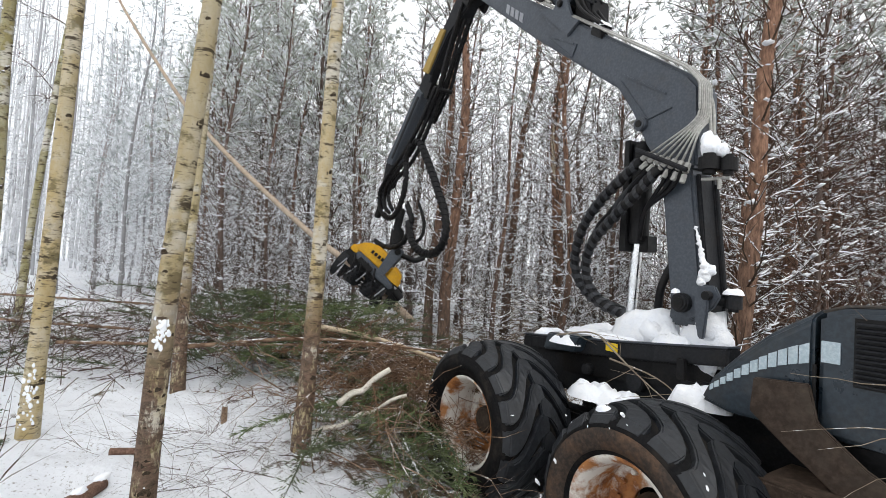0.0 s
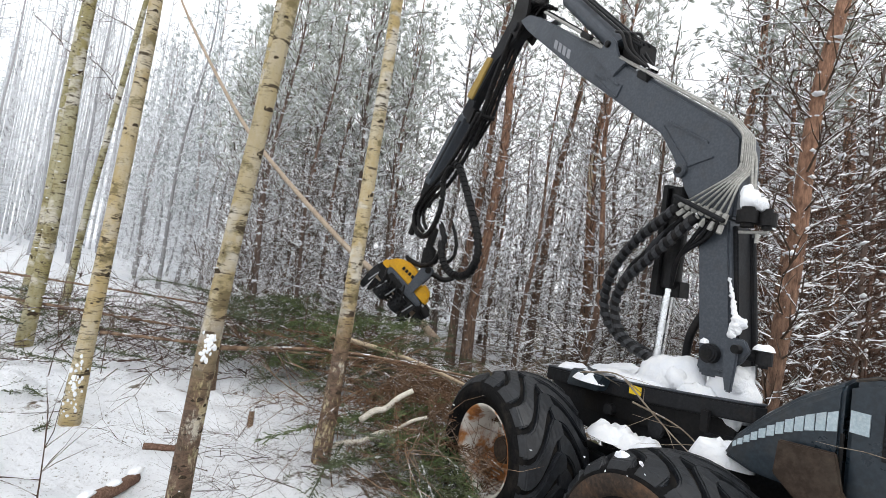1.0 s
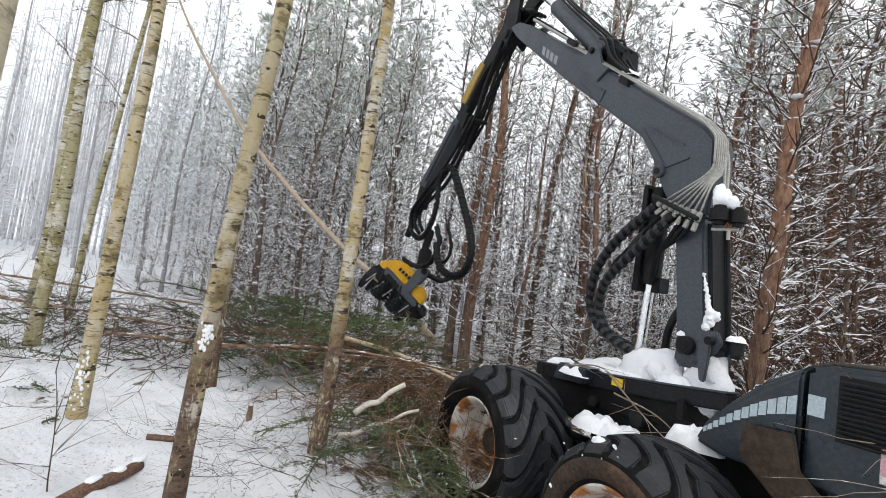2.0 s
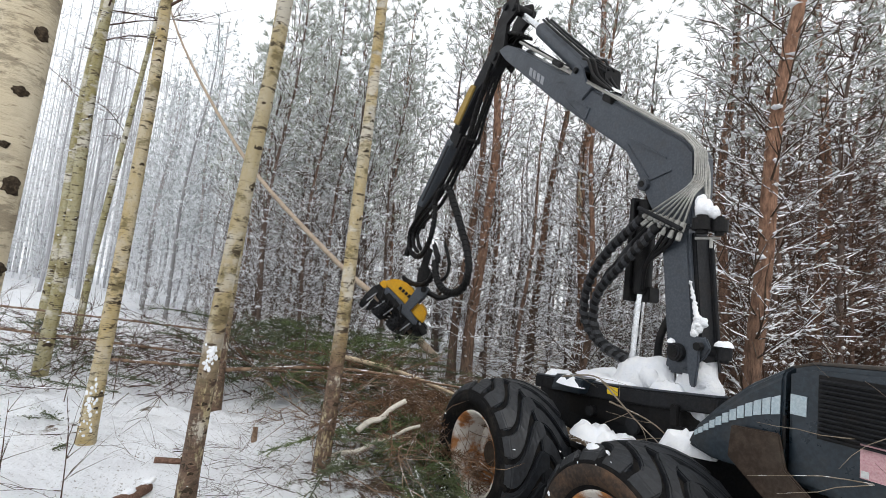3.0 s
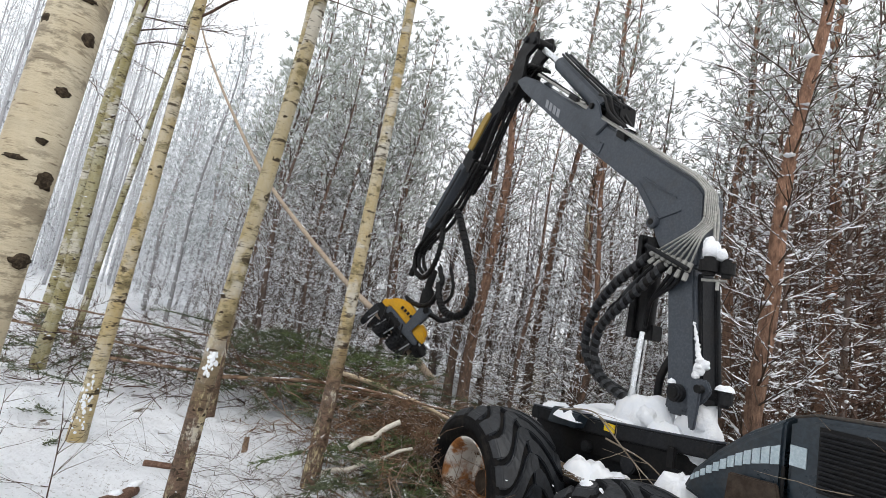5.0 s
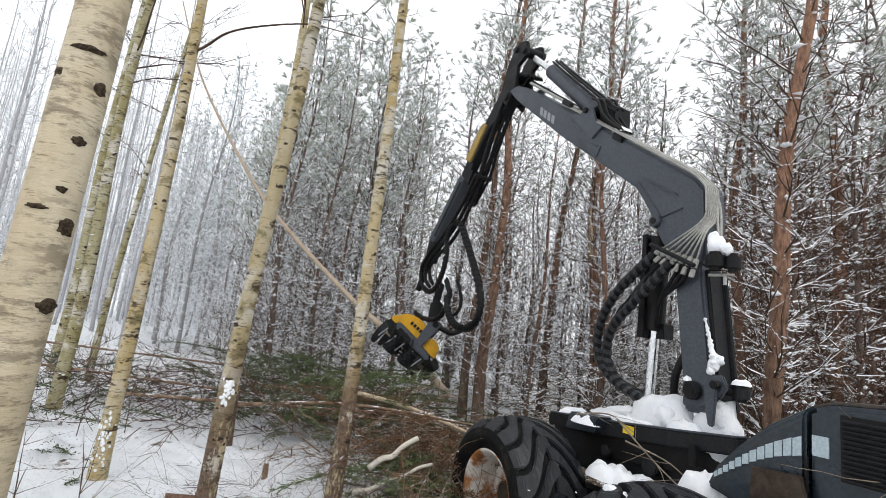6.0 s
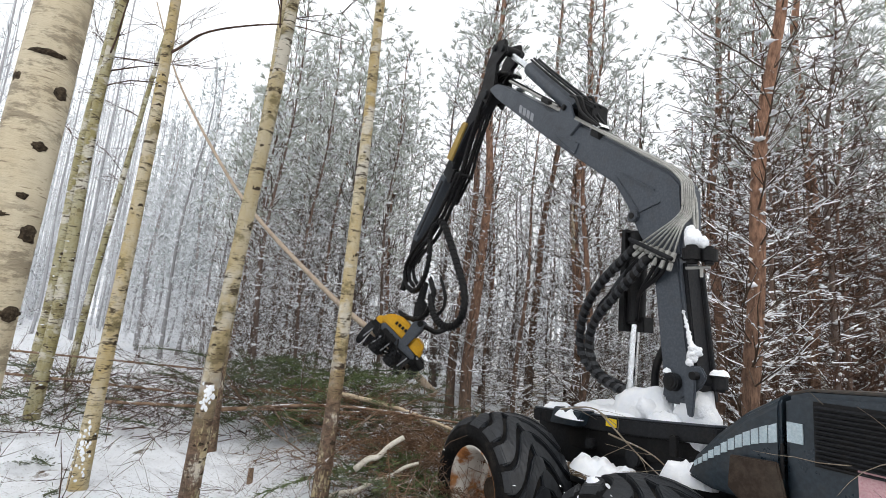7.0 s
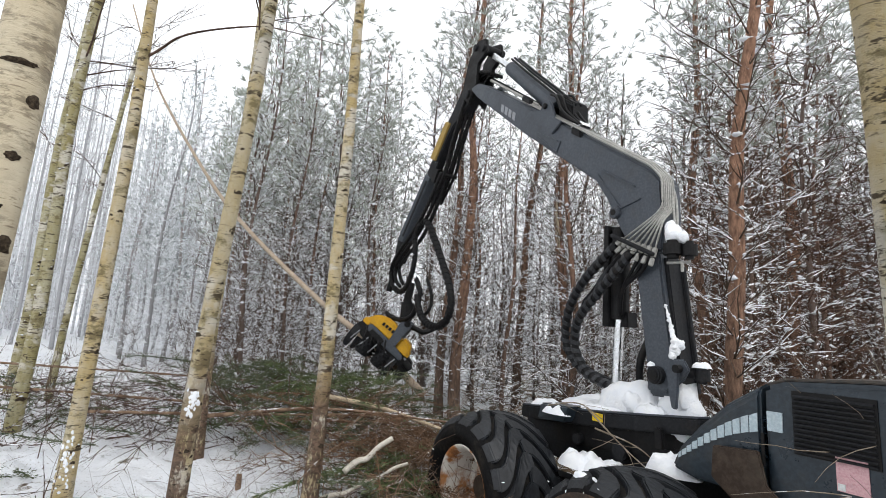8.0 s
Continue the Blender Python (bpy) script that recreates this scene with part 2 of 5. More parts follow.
MAT_GREYTWIG = twig_material("grey_twigs", (0.15, 0.12, 0.09), (0.28, 0.24, 0.19), 0.4, 0.9, 0.56)
MAT_LUSHBOUGH = twig_material("lush_boughs", (0.065, 0.095, 0.04), (0.15, 0.18, 0.085), 0.6, 1.0, 0.62)
MAT_REDNEEDLE = twig_material("brown_needles", (0.095, 0.054, 0.032), (0.18, 0.11, 0.068), 0.4, 0.95, 0.62)
MAT_PALEWOOD = paint("barked_pale_wood", (0.55, 0.46, 0.33), (0.36, 0.26, 0.16), 0.8, dirty=0.5, scale=5)
MAT_PALEBARK = paint("pale_branch_bark", (0.66, 0.63, 0.56), (0.42, 0.36, 0.28), 0.8, dirty=0.6, scale=9, bumpy=0.4)
MAT_LOG = paint("orange_log", (0.46, 0.385, 0.30), (0.30, 0.21, 0.155), 0.8, dirty=0.4, scale=5)
MAT_GREY = paint("grey_machine_paint", (0.047, 0.056, 0.070), (0.074, 0.085, 0.101), 0.42, dirty=0.25, bumpy=0.03, gloss=0.35)
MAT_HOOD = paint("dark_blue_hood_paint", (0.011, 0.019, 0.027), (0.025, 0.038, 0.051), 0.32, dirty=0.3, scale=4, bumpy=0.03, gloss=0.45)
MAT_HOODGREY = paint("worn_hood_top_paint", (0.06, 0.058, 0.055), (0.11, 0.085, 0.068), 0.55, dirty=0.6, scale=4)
MAT_DARK = paint("dark_steel", (0.009, 0.010, 0.012), (0.019, 0.020, 0.023), 0.55, dirt=(0.05, 0.042, 0.035), dirty=0.35)
MAT_BLACK = paint("black_plastic", (0.005, 0.005, 0.0055), (0.012, 0.012, 0.013), 0.5, dirty=0.15)
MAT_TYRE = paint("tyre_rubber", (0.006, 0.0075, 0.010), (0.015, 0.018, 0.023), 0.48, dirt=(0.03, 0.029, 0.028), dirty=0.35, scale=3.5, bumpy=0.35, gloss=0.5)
# same rubber, darkened and matt to paint deeper shade between the lugs
MAT_GROOVE = paint("shade_dark_tyre_rubber", (0.004, 0.004, 0.0045), (0.01, 0.01, 0.01), 0.7, dirty=0.3, gloss=0.1)
MAT_MUDDY = paint("muddy_sidewall", (0.03, 0.024, 0.02), (0.075, 0.05, 0.036), 0.8, dirt=(0.13, 0.075, 0.045), dirty=0.9, scale=5, bumpy=0.5)
MAT_RIM = rim_material("rusty_rim_paint")
MAT_RUST = paint("brown_rusty_steel", (0.032, 0.022, 0.016), (0.065, 0.046, 0.034), 0.6, dirty=0.6, scale=4)
MAT_CHROME = paint("chromed_rod", (0.75, 0.77, 0.79), (0.6, 0.61, 0.62), 0.2, 1.0, dirty=0.05)
MAT_PIPE = paint("zinc_pipe", (0.30, 0.30, 0.28), (0.46, 0.45, 0.42), 0.4, 0.2, dirty=0.25)
MAT_HOSE = paint("black_hose", (0.006, 0.006, 0.007), (0.014, 0.014, 0.015), 0.45, dirty=0.2)
MAT_SPIRAL = paint("grey_hose_guard", (0.035, 0.037, 0.041), (0.06, 0.062, 0.068), 0.45, dirty=0.2)
MAT_YELLOW = paint("yellow_paint", (0.62, 0.34, 0.015), (0.5, 0.26, 0.02), 0.4, dirty=0.35, scale=5)
MAT_OCHRE = paint("worn_ochre_paint", (0.40, 0.27, 0.07), (0.26, 0.18, 0.07), 0.5, dirty=0.5, scale=6)
MAT_STICKER = paint("yellow_sticker", (0.78, 0.55, 0.03), (0.7, 0.48, 0.03), 0.35, dirty=0.1)
MAT_WINDOW = paint("pale_reflective_panel", (0.36, 0.45, 0.50), (0.52, 0.60, 0.63), 0.18, dirty=0.35, scale=9, gloss=0.5)
MAT_WHITE = paint("white_sticker", (0.66, 0.68, 0.68), (0.5, 0.52, 0.52), 0.4, dirty=0.2)
MAT_PINK = paint("faded_pink_sticker", (0.62, 0.40, 0.42), (0.5, 0.24, 0.27), 0.45, dirty=0.3, scale=12)
MAT_LETTER = paint("grey_lettering", (0.25, 0.26, 0.28), (0.33, 0.34, 0.36), 0.45, dirty=0.1)


# ---- mesh helpers ----
class Geo:
    """Collects vertices and faces of one mesh."""

    def __init__(self):
        self.v, self.f = [], []

    def tube(self, pts, radii, sides=6, cap=True, twist=0.0):
        pts = [Vector(p) for p in pts]
        base = len(self.v)
        up = Vector((0, 0, 1)) if abs((pts[-1] - pts[0]).normalized().z) < 0.9 else Vector((1, 0, 0))
        for i, p in enumerate(pts):
            d = (pts[min(i + 1, len(pts) - 1)] - pts[max(i - 1, 0)]).normalized()
            side = d.cross(up).normalized()
            top = side.cross(d)
            for k in range(sides):
                a = 2 * math.pi * k / sides + twist
                self.v.append(tuple(p + (side * math.cos(a) + top * math.sin(a)) * radii[i]))
        for i in range(len(pts) - 1):
            for k in range(sides):
                a, b = base + i * sides + k, base + i * sides + (k + 1) % sides
                self.f.append((a, b, b + sides, a + sides))
        if cap:
            self.f.append(tuple(base + k for k in reversed(range(sides))))
            self.f.append(tuple(base + (len(pts) - 1) * sides + k for k in range(sides)))

    def box(self, a, b):
        (x0, y0, z0), (x1, y1, z1) = a, b
        n = len(self.v)
        self.v += [(x0, y0, z0), (x1, y0, z0), (x1, y1, z0), (x0, y1, z0), (x0, y0, z1), (x1, y0, z1), (x1, y1, z1), (x0, y1, z1)]
        self.f += [tuple(n + i for i in q) for q in ((0, 3, 2, 1), (4, 5, 6, 7), (0, 1, 5, 4), (1, 2, 6, 5), (2, 3, 7, 6), (3, 0, 4, 7))]

    def prism(self, near, far):
        """Between two outlines with the same number of points."""
        n, k = len(self.v), len(near)
        self.v += [tuple(p) for p in near] + [tuple(p) for p in far]
        self.f.append(tuple(range(n, n + k)))
        self.f.append(tuple(range(n + 2 * k - 1, n + k - 1, -1)))
        for i in range(k):
            j = (i + 1) % k
            self.f.append((n + j, n + i, n + k + i, n + k + j))

    def blade(self, p, d, side, length, width):
        """A narrow leaf: two triangles that meet in a fold."""
        n = len(self.v)
        p, d, side = Vector(p), Vector(d), Vector(side)
        m = p + d * length * 0.45
        self.v += [tuple(p), tuple(m + side * width), tuple(p + d * length), tuple(m - side * width)]
        self.f.append((n, n + 1, n + 2, n + 3))

    def mesh(self, name, mat, smooth=False):
        me = bpy.data.meshes.new(name)
        me.from_pydata(self.v, [], self.f)
        me.materials.append(mat)
        if smooth:
            me.polygons.foreach_set("use_smooth", [True] * len(me.polygons))
        me.update()
        return me


def part(name, geo, mat, parent, label="", bevel=0.0, smooth=False):
    """One mesh object under a thing or a part."""
    me = geo.mesh(name, mat, smooth)
    bm = bmesh.new()
    bm.from_mesh(me)
    bmesh.ops.recalc_face_normals(bm, faces=bm.faces)
    if bevel:
        sharp = [e for e in bm.edges if len(e.link_faces) == 2 and e.calc_face_angle(0) > 0.5]
        bmesh.ops.bevel(bm, geom=sharp, offset=bevel, segments=2, affect="EDGES", clamp_overlap=True)
    bm.to_mesh(me)
    bm.free()
    ob = new(name, me)
    ob.parent = parent
    if label:
        tagged(ob, label)
    return ob


def thing(name, label, category, group="", m=None, kind=""):
    ob = new(name)
    if m is not None:
        ob.matrix_basis = m
    return tagged(ob, label, category, group, kind)


def spline(pts, steps=6):
    """A smooth line through points."""
    p = [Vector(q) for q in pts]
    p = [2 * p[0] - p[1]] + p + [2 * p[-1] - p[-2]]
    out = []
    for i in range(1, len(p) - 2):
        for k in range(steps):
            t = k / steps
            a, b, c, d = p[i - 1:i + 3]
            out.append(0.5 * ((2 * b) + (c - a) * t + (2 * a - 5 * b + 4 * c - d) * t * t + (3 * b - a - 3 * c + d) * t ** 3))
    out.append(p[-2])
    return out


def smoothstep(a, b, x):
    t = min(max((x - a) / (b - a), 0.0), 1.0)
    return t * t * (3 - 2 * t)


def ground_z(x, y):
    z = -0.1 + 0.40 * smoothstep(0.7, -1.3, x) + 0.30 * smoothstep(-3.5, -14.0, x)
    z += 0.25 * smoothstep(4.5, 12.0, y) * smoothstep(-2.0, 1.0, x)
    z += 0.25 * smoothstep(2.2, 0.4, y) * smoothstep(-0.8, 0.7, x)
    if abs(x) < 40 and abs(y) < 60:
        z += 0.07 * noise.noise((x * 0.7, y * 0.7, 0)) + 0.06 * noise.noise((x * 2.3, y * 2.3, 5)) + 0.065 * noise.noise((x * 4.3, y * 4.3, 9)) + 0.04 * noise.noise((x * 8, y * 8, 3))
    return z


# ---- ground ----
def steps_out(near, step, far, grow=1.18):
    out, x, s = [0.0], 0.0, step
    while x < far:
        if x > near:
            s *= grow
        x += s
        out.append(x)
    return [-q for q in reversed(out[1:])] + out


def build_ground():
    xs, ys = steps_out(4.5, 0.07, 900), [4 + q for q in steps_out(3.3, 0.07, 900)]
    verts = [(x, y, ground_z(x, y)) for y in ys for x in xs]
    n = len(xs)
    faces = [(j * n + i, j * n + i + 1, (j + 1) * n + i + 1, (j + 1) * n + i) for j in range(len(ys) - 1) for i in range(n - 1)]
    me = bpy.data.meshes.new("ground")
    me.from_pydata(verts, [], faces)
    me.materials.append(MAT_GROUND)
    me.polygons.foreach_set("use_smooth", [True] * len(me.polygons))
    tagged(new("ground", me), "snow-covered forest floor with brown litter showing through", "ground", kind="structure")


build_ground()


# ---- harvester (u: towards its rear, v: across, z: up) ----
AX, AY = 0.5291, -0.8486
MACHINE = Matrix(((AX, -AY, 0, 0), (AY, AX, 0, 0), (0, 0, 1, 0), (0, 0, 0, 1)))
harvester = thing("forest_harvester", "grey eight-wheeled forest harvester with snow on its crane deck", "harvester", m=MACHINE)


def crane(s, w, z):
    """A place on the crane: s forward from the mast, w across."""
    return Vector((-2.15 - s, 3.35 + w, z))


def slab(outline, w0, w1):
    g = Geo()
    g.prism([crane(s, w0, z) for s, z in outline], [crane(s, w1, z) for s, z in outline])
    return g


def rod(a, b, r, sides=14, r2=None):
    g = Geo()
    g.tube([a, b], [r, r if r2 is None else r2], sides)
    return g


def lathe(profile, sides=48):
    """A ring turned about the local y axis: profile of (radius, y), closed."""
    g, k = Geo(), len(profile)
    for i in range(sides):
        a = 2 * math.pi * i / sides
        g.v += [(r * math.cos(a), y, r * math.sin(a)) for r, y in profile]
    for i in range(sides):
        for j in range(k):
            a, b = i * k + j, i * k + (j + 1) % k
            c, d = ((i + 1) % sides) * k + (j + 1) % k, ((i + 1) % sides) * k + j
            g.f.append((a, b, c, d))
    return g


def tread_radius(y):
    return 0.575 - 0.06 * (abs(y) / 0.31) ** 2.6


def build_tread():
    """Curved rubber bars running from the middle of the tyre over its shoulders."""
    g = Geo()
    for side in (-1, 1):
        for k in range(17):
            a0 = 2 * math.pi * (k + (0.5 if side > 0 else 0)) / 17
            rows = []
            for i in range(11):
                q = i / 10
                y = side * (-0.03 + 0.345 * q)
                a = a0 - 0.52 * smoothstep(0.02, 0.92, q) + 0.05 * math.sin(q * math.pi * 2.0)
                half = (0.125 + 0.03 * q) * (0.62 if i == 0 else 1.0) - 0.012 * math.sin(q * math.pi)
                r = tread_radius(min(abs(y), 0.315) * (1 if y > 0 else -1))
                if i == 10:
                    r -= 0.035
                rows.append([(rr * math.cos(b), y, rr * math.sin(b)) for rr, b in ((r - 0.03, a - half - 0.02), (r + 0.032, a - half + 0.008), (r + 0.032, a + half - 0.008), (r - 0.03, a + half + 0.02))])
            n = len(g.v)
            for row in rows:
                g.v += row
            for i in range(10):
                for j in range(3):
                    g.f.append((n + i * 4 + j, n + i * 4 + j + 1, n + i * 4 + 5 + j, n + i * 4 + 4 + j))
            g.f += [(n, n + 1, n + 2, n + 3), (n + 43, n + 42, n + 41, n + 40)]
    return g


TYRE_PROFILE = [(0.335, -0.27), (0.37, -0.30), (0.43, -0.325), (0.49, -0.322), (0.525, -0.30)] + \
    [(tread_radius(y), y) for y in (-0.27, -0.2, -0.1, 0.0, 0.1, 0.2, 0.27)] + \
    [(0.525, 0.30), (0.49, 0.322), (0.43, 0.325), (0.37, 0.30), (0.335, 0.27)]
RIM_PROFILE = [(0.345, -0.285), (0.352, -0.262), (0.322, -0.24), (0.305, -0.1), (0.305, 0.26), (0.35, 0.28), (0.34, 0.29), (0.29, 0.26), (0.285, -0.06), (0.295, -0.22), (0.325, -0.275)]
DISC_PROFILE = [(0.294, -0.02), (0.20, 0.01), (0.14, 0.01), (0.14, 0.03), (0.2, 0.03), (0.294, 0.0)]


def wheel(name, u, v, z, turn, outward, label, side=MAT_GROOVE):
    """A wheel with its outer face towards -v (outward 1) or +v (outward -1)."""
    root = new(name)
    root.parent = harvester
    root.matrix_basis = pose(u, v, z, 0, turn, 0 if outward > 0 else 180)
    tagged(root, label)
    # tyre body in the darkened rubber, so gaps in the tread look shaded
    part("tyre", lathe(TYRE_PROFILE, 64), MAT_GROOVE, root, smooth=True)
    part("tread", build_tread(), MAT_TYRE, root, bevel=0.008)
    g = lathe([(0.372, -0.3025), (0.43, -0.3275), (0.488, -0.3245), (0.488, -0.318), (0.43, -0.319), (0.372, -0.294)], 64)
    part("sidewall", g, side, root, "mud-stained sidewall" if side is MAT_MUDDY else "dark rubber sidewall", smooth=True)
    part("rim", lathe(RIM_PROFILE, 56), MAT_RIM, root, "rusty white-painted rim", smooth=True)
    g = lathe(DISC_PROFILE, 40)
    for i in range(14):
        a = 2 * math.pi * i / 14
        c = Vector((0.225 * math.cos(a), 0.012, 0.225 * math.sin(a)))
        g.tube([c, c + Vector((0, -0.03, 0))], [0.016, 0.016], 6)
    part("wheel_disc", g, MAT_RIM, root, "rusty wheel disc with bolts")
    part("hub", rod((0, 0.02, 0), (0, -0.11, 0), 0.12, 24, 0.095), MAT_RUST, root, "rusty hub", bevel=0.01)
    return root


clean_wheel = wheel("front_wheel", -3.14, 2.54, 0.50, 10, 1, "wide forestry wheel with a rusty white rim")
muddy_wheel = wheel("front_wheel", -1.70, 2.54, 0.385, 55, 1, "wide muddy forestry wheel with a rusty rim", MAT_MUDDY)
wheel("front_wheel", -3.14, 4.36, 0.50, 25, -1, "wide forestry wheel on the far side")
wheel("front_wheel", -1.70, 4.36, 0.385, 40, -1, "wide forestry wheel on the far side")

g = Geo()
for v0, v1 in ((2.92, 3.1), (3.8, 3.98)):
    g.prism([(-3.35, v0, 0.36), (-2.42, v0, 0.30), (-1.5, v0, 0.22), (-1.5, v0, 0.50), (-2.42, v0, 0.66), (-3.35, v0, 0.64)],
            [(-3.35, v1, 0.36), (-2.42, v1, 0.30), (-1.5, v1, 0.22), (-1.5, v1, 0.50), (-2.42, v1, 0.66), (-3.35, v1, 0.64)])
g.box((-2.6, 3.0, 0.35), (-2.25, 3.9, 0.6))
part("bogie", g, MAT_DARK, harvester, "dark muddy bogie beam", bevel=0.02)
g = Geo()
g.prism([(-3.52, 3.2, 0.72), (-1.2, 3.2, 0.62), (2.2, 3.2, 0.6), (2.2, 3.2, 0.95), (-1.2, 3.2, 1.0), (-3.52, 3.2, 1.08)],
        [(-3.52, 4.05, 0.72), (-1.2, 4.05, 0.62), (2.2, 4.05, 0.6), (2.2, 4.05, 0.95), (-1.2, 4.05, 1.0), (-3.52, 4.05, 1.08)])
part("main_frame", g, MAT_DARK, harvester, "dark steel main frame", bevel=0.02)
for u, r in ((-2.30, 0.07), (-2.75, 0.045), (-1.95, 0.05)):
    part("frame_pin", rod((u, 3.21, 0.93), (u, 3.10, 0.93), r, 18), MAT_DARK, harvester, bevel=0.008)

# crane deck
DECK = [(-3.65, 3.24), (-3.3, 3.16), (-2.85, 3.10), (-2.48, 3.08), (-2.15, 3.10), (-1.88, 3.15), (-1.70, 3.19), (-1.655, 3.26), (-1.90, 3.48),
        (-2.15, 3.72), (-2.5, 3.9), (-2.9, 4.0), (-3.3, 4.0), (-3.65, 3.85)]


def deck_top(u):
    return 1.195 + 0.095 * (u + 2.5)


def deck_plate(inset, z0, z1):
    c = Vector((-2.55, 3.55))
    pts = [c + (Vector(p) - c) * (1 - inset) for p in DECK]
    g = Geo()
    g.prism([(p.x, p.y, deck_top(p.x) + z0) for p in pts], [(p.x, p.y, deck_top(p.x) + z1) for p in pts])
    return g


part("crane_deck", deck_plate(0.0, -0.125, -0.012), MAT_DARK, harvester, "dark grey rounded crane deck", bevel=0.012)
part("deck_lip", deck_plate(0.005, -0.012, 0.0), MAT_GREY, harvester, bevel=0.004)
part("deck_skirt", deck_plate(0.14, -0.30, -0.125), MAT_BLACK, harvester, bevel=0.01)
g = Geo()
g.prism([(-3.15, 3.02, 1.03), (-2.78, 3.0, 1.06), (-2.72, 3.0, 1.19), (-3.12, 3.04, 1.17)], [(-3.15, 3.3, 1.03), (-2.78, 3.3, 1.06), (-2.72, 3.3, 1.19), (-3.12, 3.3, 1.17)])
part("step_box", g, MAT_HOOD, harvester, "blue-grey step box on the deck edge", bevel=0.012)
g = Geo()
g.box((-2.53, 3.066, 1.115), (-2.43, 3.078, 1.175))
part("warning_sticker", g, MAT_STICKER, harvester, "small yellow sticker")
g = Geo()
g.box((-1.98, 3.10, 1.02), (-1.92, 3.13, 1.16))
part("latch", g, MAT_BLACK, harvester, bevel=0.006)


def snow_lump(g, c, size, seed, res=14):
    """A soft mound with a ragged rim."""
    n = len(g.v)
    rng = random.Random(seed)
    off = rng.random() * 50
    g.v.append((c[0], c[1], c[2] + size[2] * max(0.8 + 0.55 * noise.noise((off, 0, 1)) + 0.25 * noise.noise((off, 0, 2)), 0.3)))
    for i in range(1, res // 2 + 1):
        q = i / (res // 2)
        for k in range(res * 2):
            a = math.pi * k / res
            wob = 1 + 0.35 * noise.noise((math.cos(a) * 1.3 + off, math.sin(a) * 1.3, 0.3))
            x, y = math.cos(a) * q * wob, math.sin(a) * q * wob
            h = (1 - q ** 3.2) * (0.8 + 0.55 * noise.noise((x * 2.2 + off, y * 2.2, 1)) + 0.25 * noise.noise((x * 6 + off, y * 6, 2)))
            g.v.append((c[0] + x * size[0], c[1] + y * size[1], c[2] + size[2] * max(h, 0) - (0.012 if q == 1 else 0)))
    m = res * 2
    for k in range(m):
        g.f.append((n, n + 1 + k, n + 1 + (k + 1) % m))
    for i in range(res // 2 - 1):
        for k in range(m):
            a, b = n + 1 + i * m + k, n + 1 + i * m + (k + 1) % m
            g.f.append((a, a + m, b + m, b))


def snow_blob(g, c, size, seed):
    """A rounded clot of snow."""
    n, off = len(g.v), (seed * 7.31) % 60
    rings, m = 9, 16
    for i in range(rings + 1):
        p = math.pi * i / rings
        for k in range(m):
            a = 2 * math.pi * k / m
            d = Vector((math.sin(p) * math.cos(a), math.sin(p) * math.sin(a), math.cos(p)))
            r = 1 + 0.32 * noise.noise((d.x * 1.6 + off, d.y * 1.6, d.z * 1.6)) + 0.15 * noise.noise((d.x * 4 + off, d.y * 4, d.z * 4))
            g.v.append((c[0] + d.x * size[0] * r, c[1] + d.y * size[1] * r, c[2] + (d.z if d.z > 0 else d.z * 0.75) * size[2] * r))
    for i in range(rings):
        for k in range(m):
            a, b = n + i * m + k, n + i * m + (k + 1) % m
            g.f.append((a, b, b + m, a + m))


def snow_on(lumps, label, name="snow"):
    for i, (c, size) in enumerate(lumps):
        g = Geo()
        (snow_blob if size[2] > 0.75 * size[0] else snow_lump)(g, c, size, int(abs(c[0] * 977 + c[1] * 331)) + i)
        part(name, g, MAT_SNOW, harvester, label, smooth=True)


DECK_SNOW = [(-2.40, 3.40, 0.0, 0.42, 0.22, 0.10), (-2.34, 3.27, 0.0, 0.32, 0.11, 0.25), (-2.26, 3.21, 0.05, 0.11, 0.06, 0.11), (-1.90, 3.29, 0.0, 0.17, 0.10, 0.27),
             (-1.86, 3.27, 0.09, 0.10, 0.07, 0.12), (-2.06, 3.19, 0.0, 0.16, 0.06, 0.07), (-2.75, 3.32, 0.0, 0.38, 0.14, 0.06), (-2.42, 3.55, 0.0, 0.36, 0.25, 0.13),
             (-3.42, 3.36, 0.0, 0.18, 0.13, 0.06), (-2.95, 3.6, 0.0, 0.5, 0.3, 0.09), (-2.5, 3.19, 0.0, 0.28, 0.07, 0.045)]
snow_on([((u, v, deck_top(u) - 0.004 + dz), (a, b, c)) for u, v, dz, a, b, c in DECK_SNOW], "thick white snow on the crane deck", "deck_snow")
snow_on([((-2.92, 3.05, 1.12), (0.17, 0.09, 0.06))], "snow on the step box", "step_snow")
snow_on([((-2.5, 2.95, 0.80), (0.2, 0.14, 0.1)), ((-2.28, 2.96, 0.79), (0.18, 0.14, 0.1)), ((-1.76, 3.02, 0.93), (0.19, 0.15, 0.12))], "lumps of snow between wheel and frame", "frame_snow")

# mast
mast = slab([(0.08, 2.42), (0.05, 2.2), (-0.055, 1.36), (-0.285, 1.36), (-0.18, 2.2), (-0.155, 2.42)], -0.15, 0.08)
part("mast", mast, MAT_GREY, harvester, "grey steel crane mast", bevel=0.015)
g = slab([(-0.14, 2.38), (-0.22, 1.4), (-0.305, 1.4), (-0.19, 2.38)], -0.105, 0.05)
part("mast_back_plate", g, MAT_DARK, harvester, bevel=0.008)
g = slab([(-0.05, 1.40), (-0.06, 1.50), (-0.12, 1.60), (-0.25, 1.64), (-0.36, 1.64), (-0.40, 1.57), (-0.36, 1.50), (-0.31, 1.46), (-0.20, 1.40)], -0.175, -0.15)
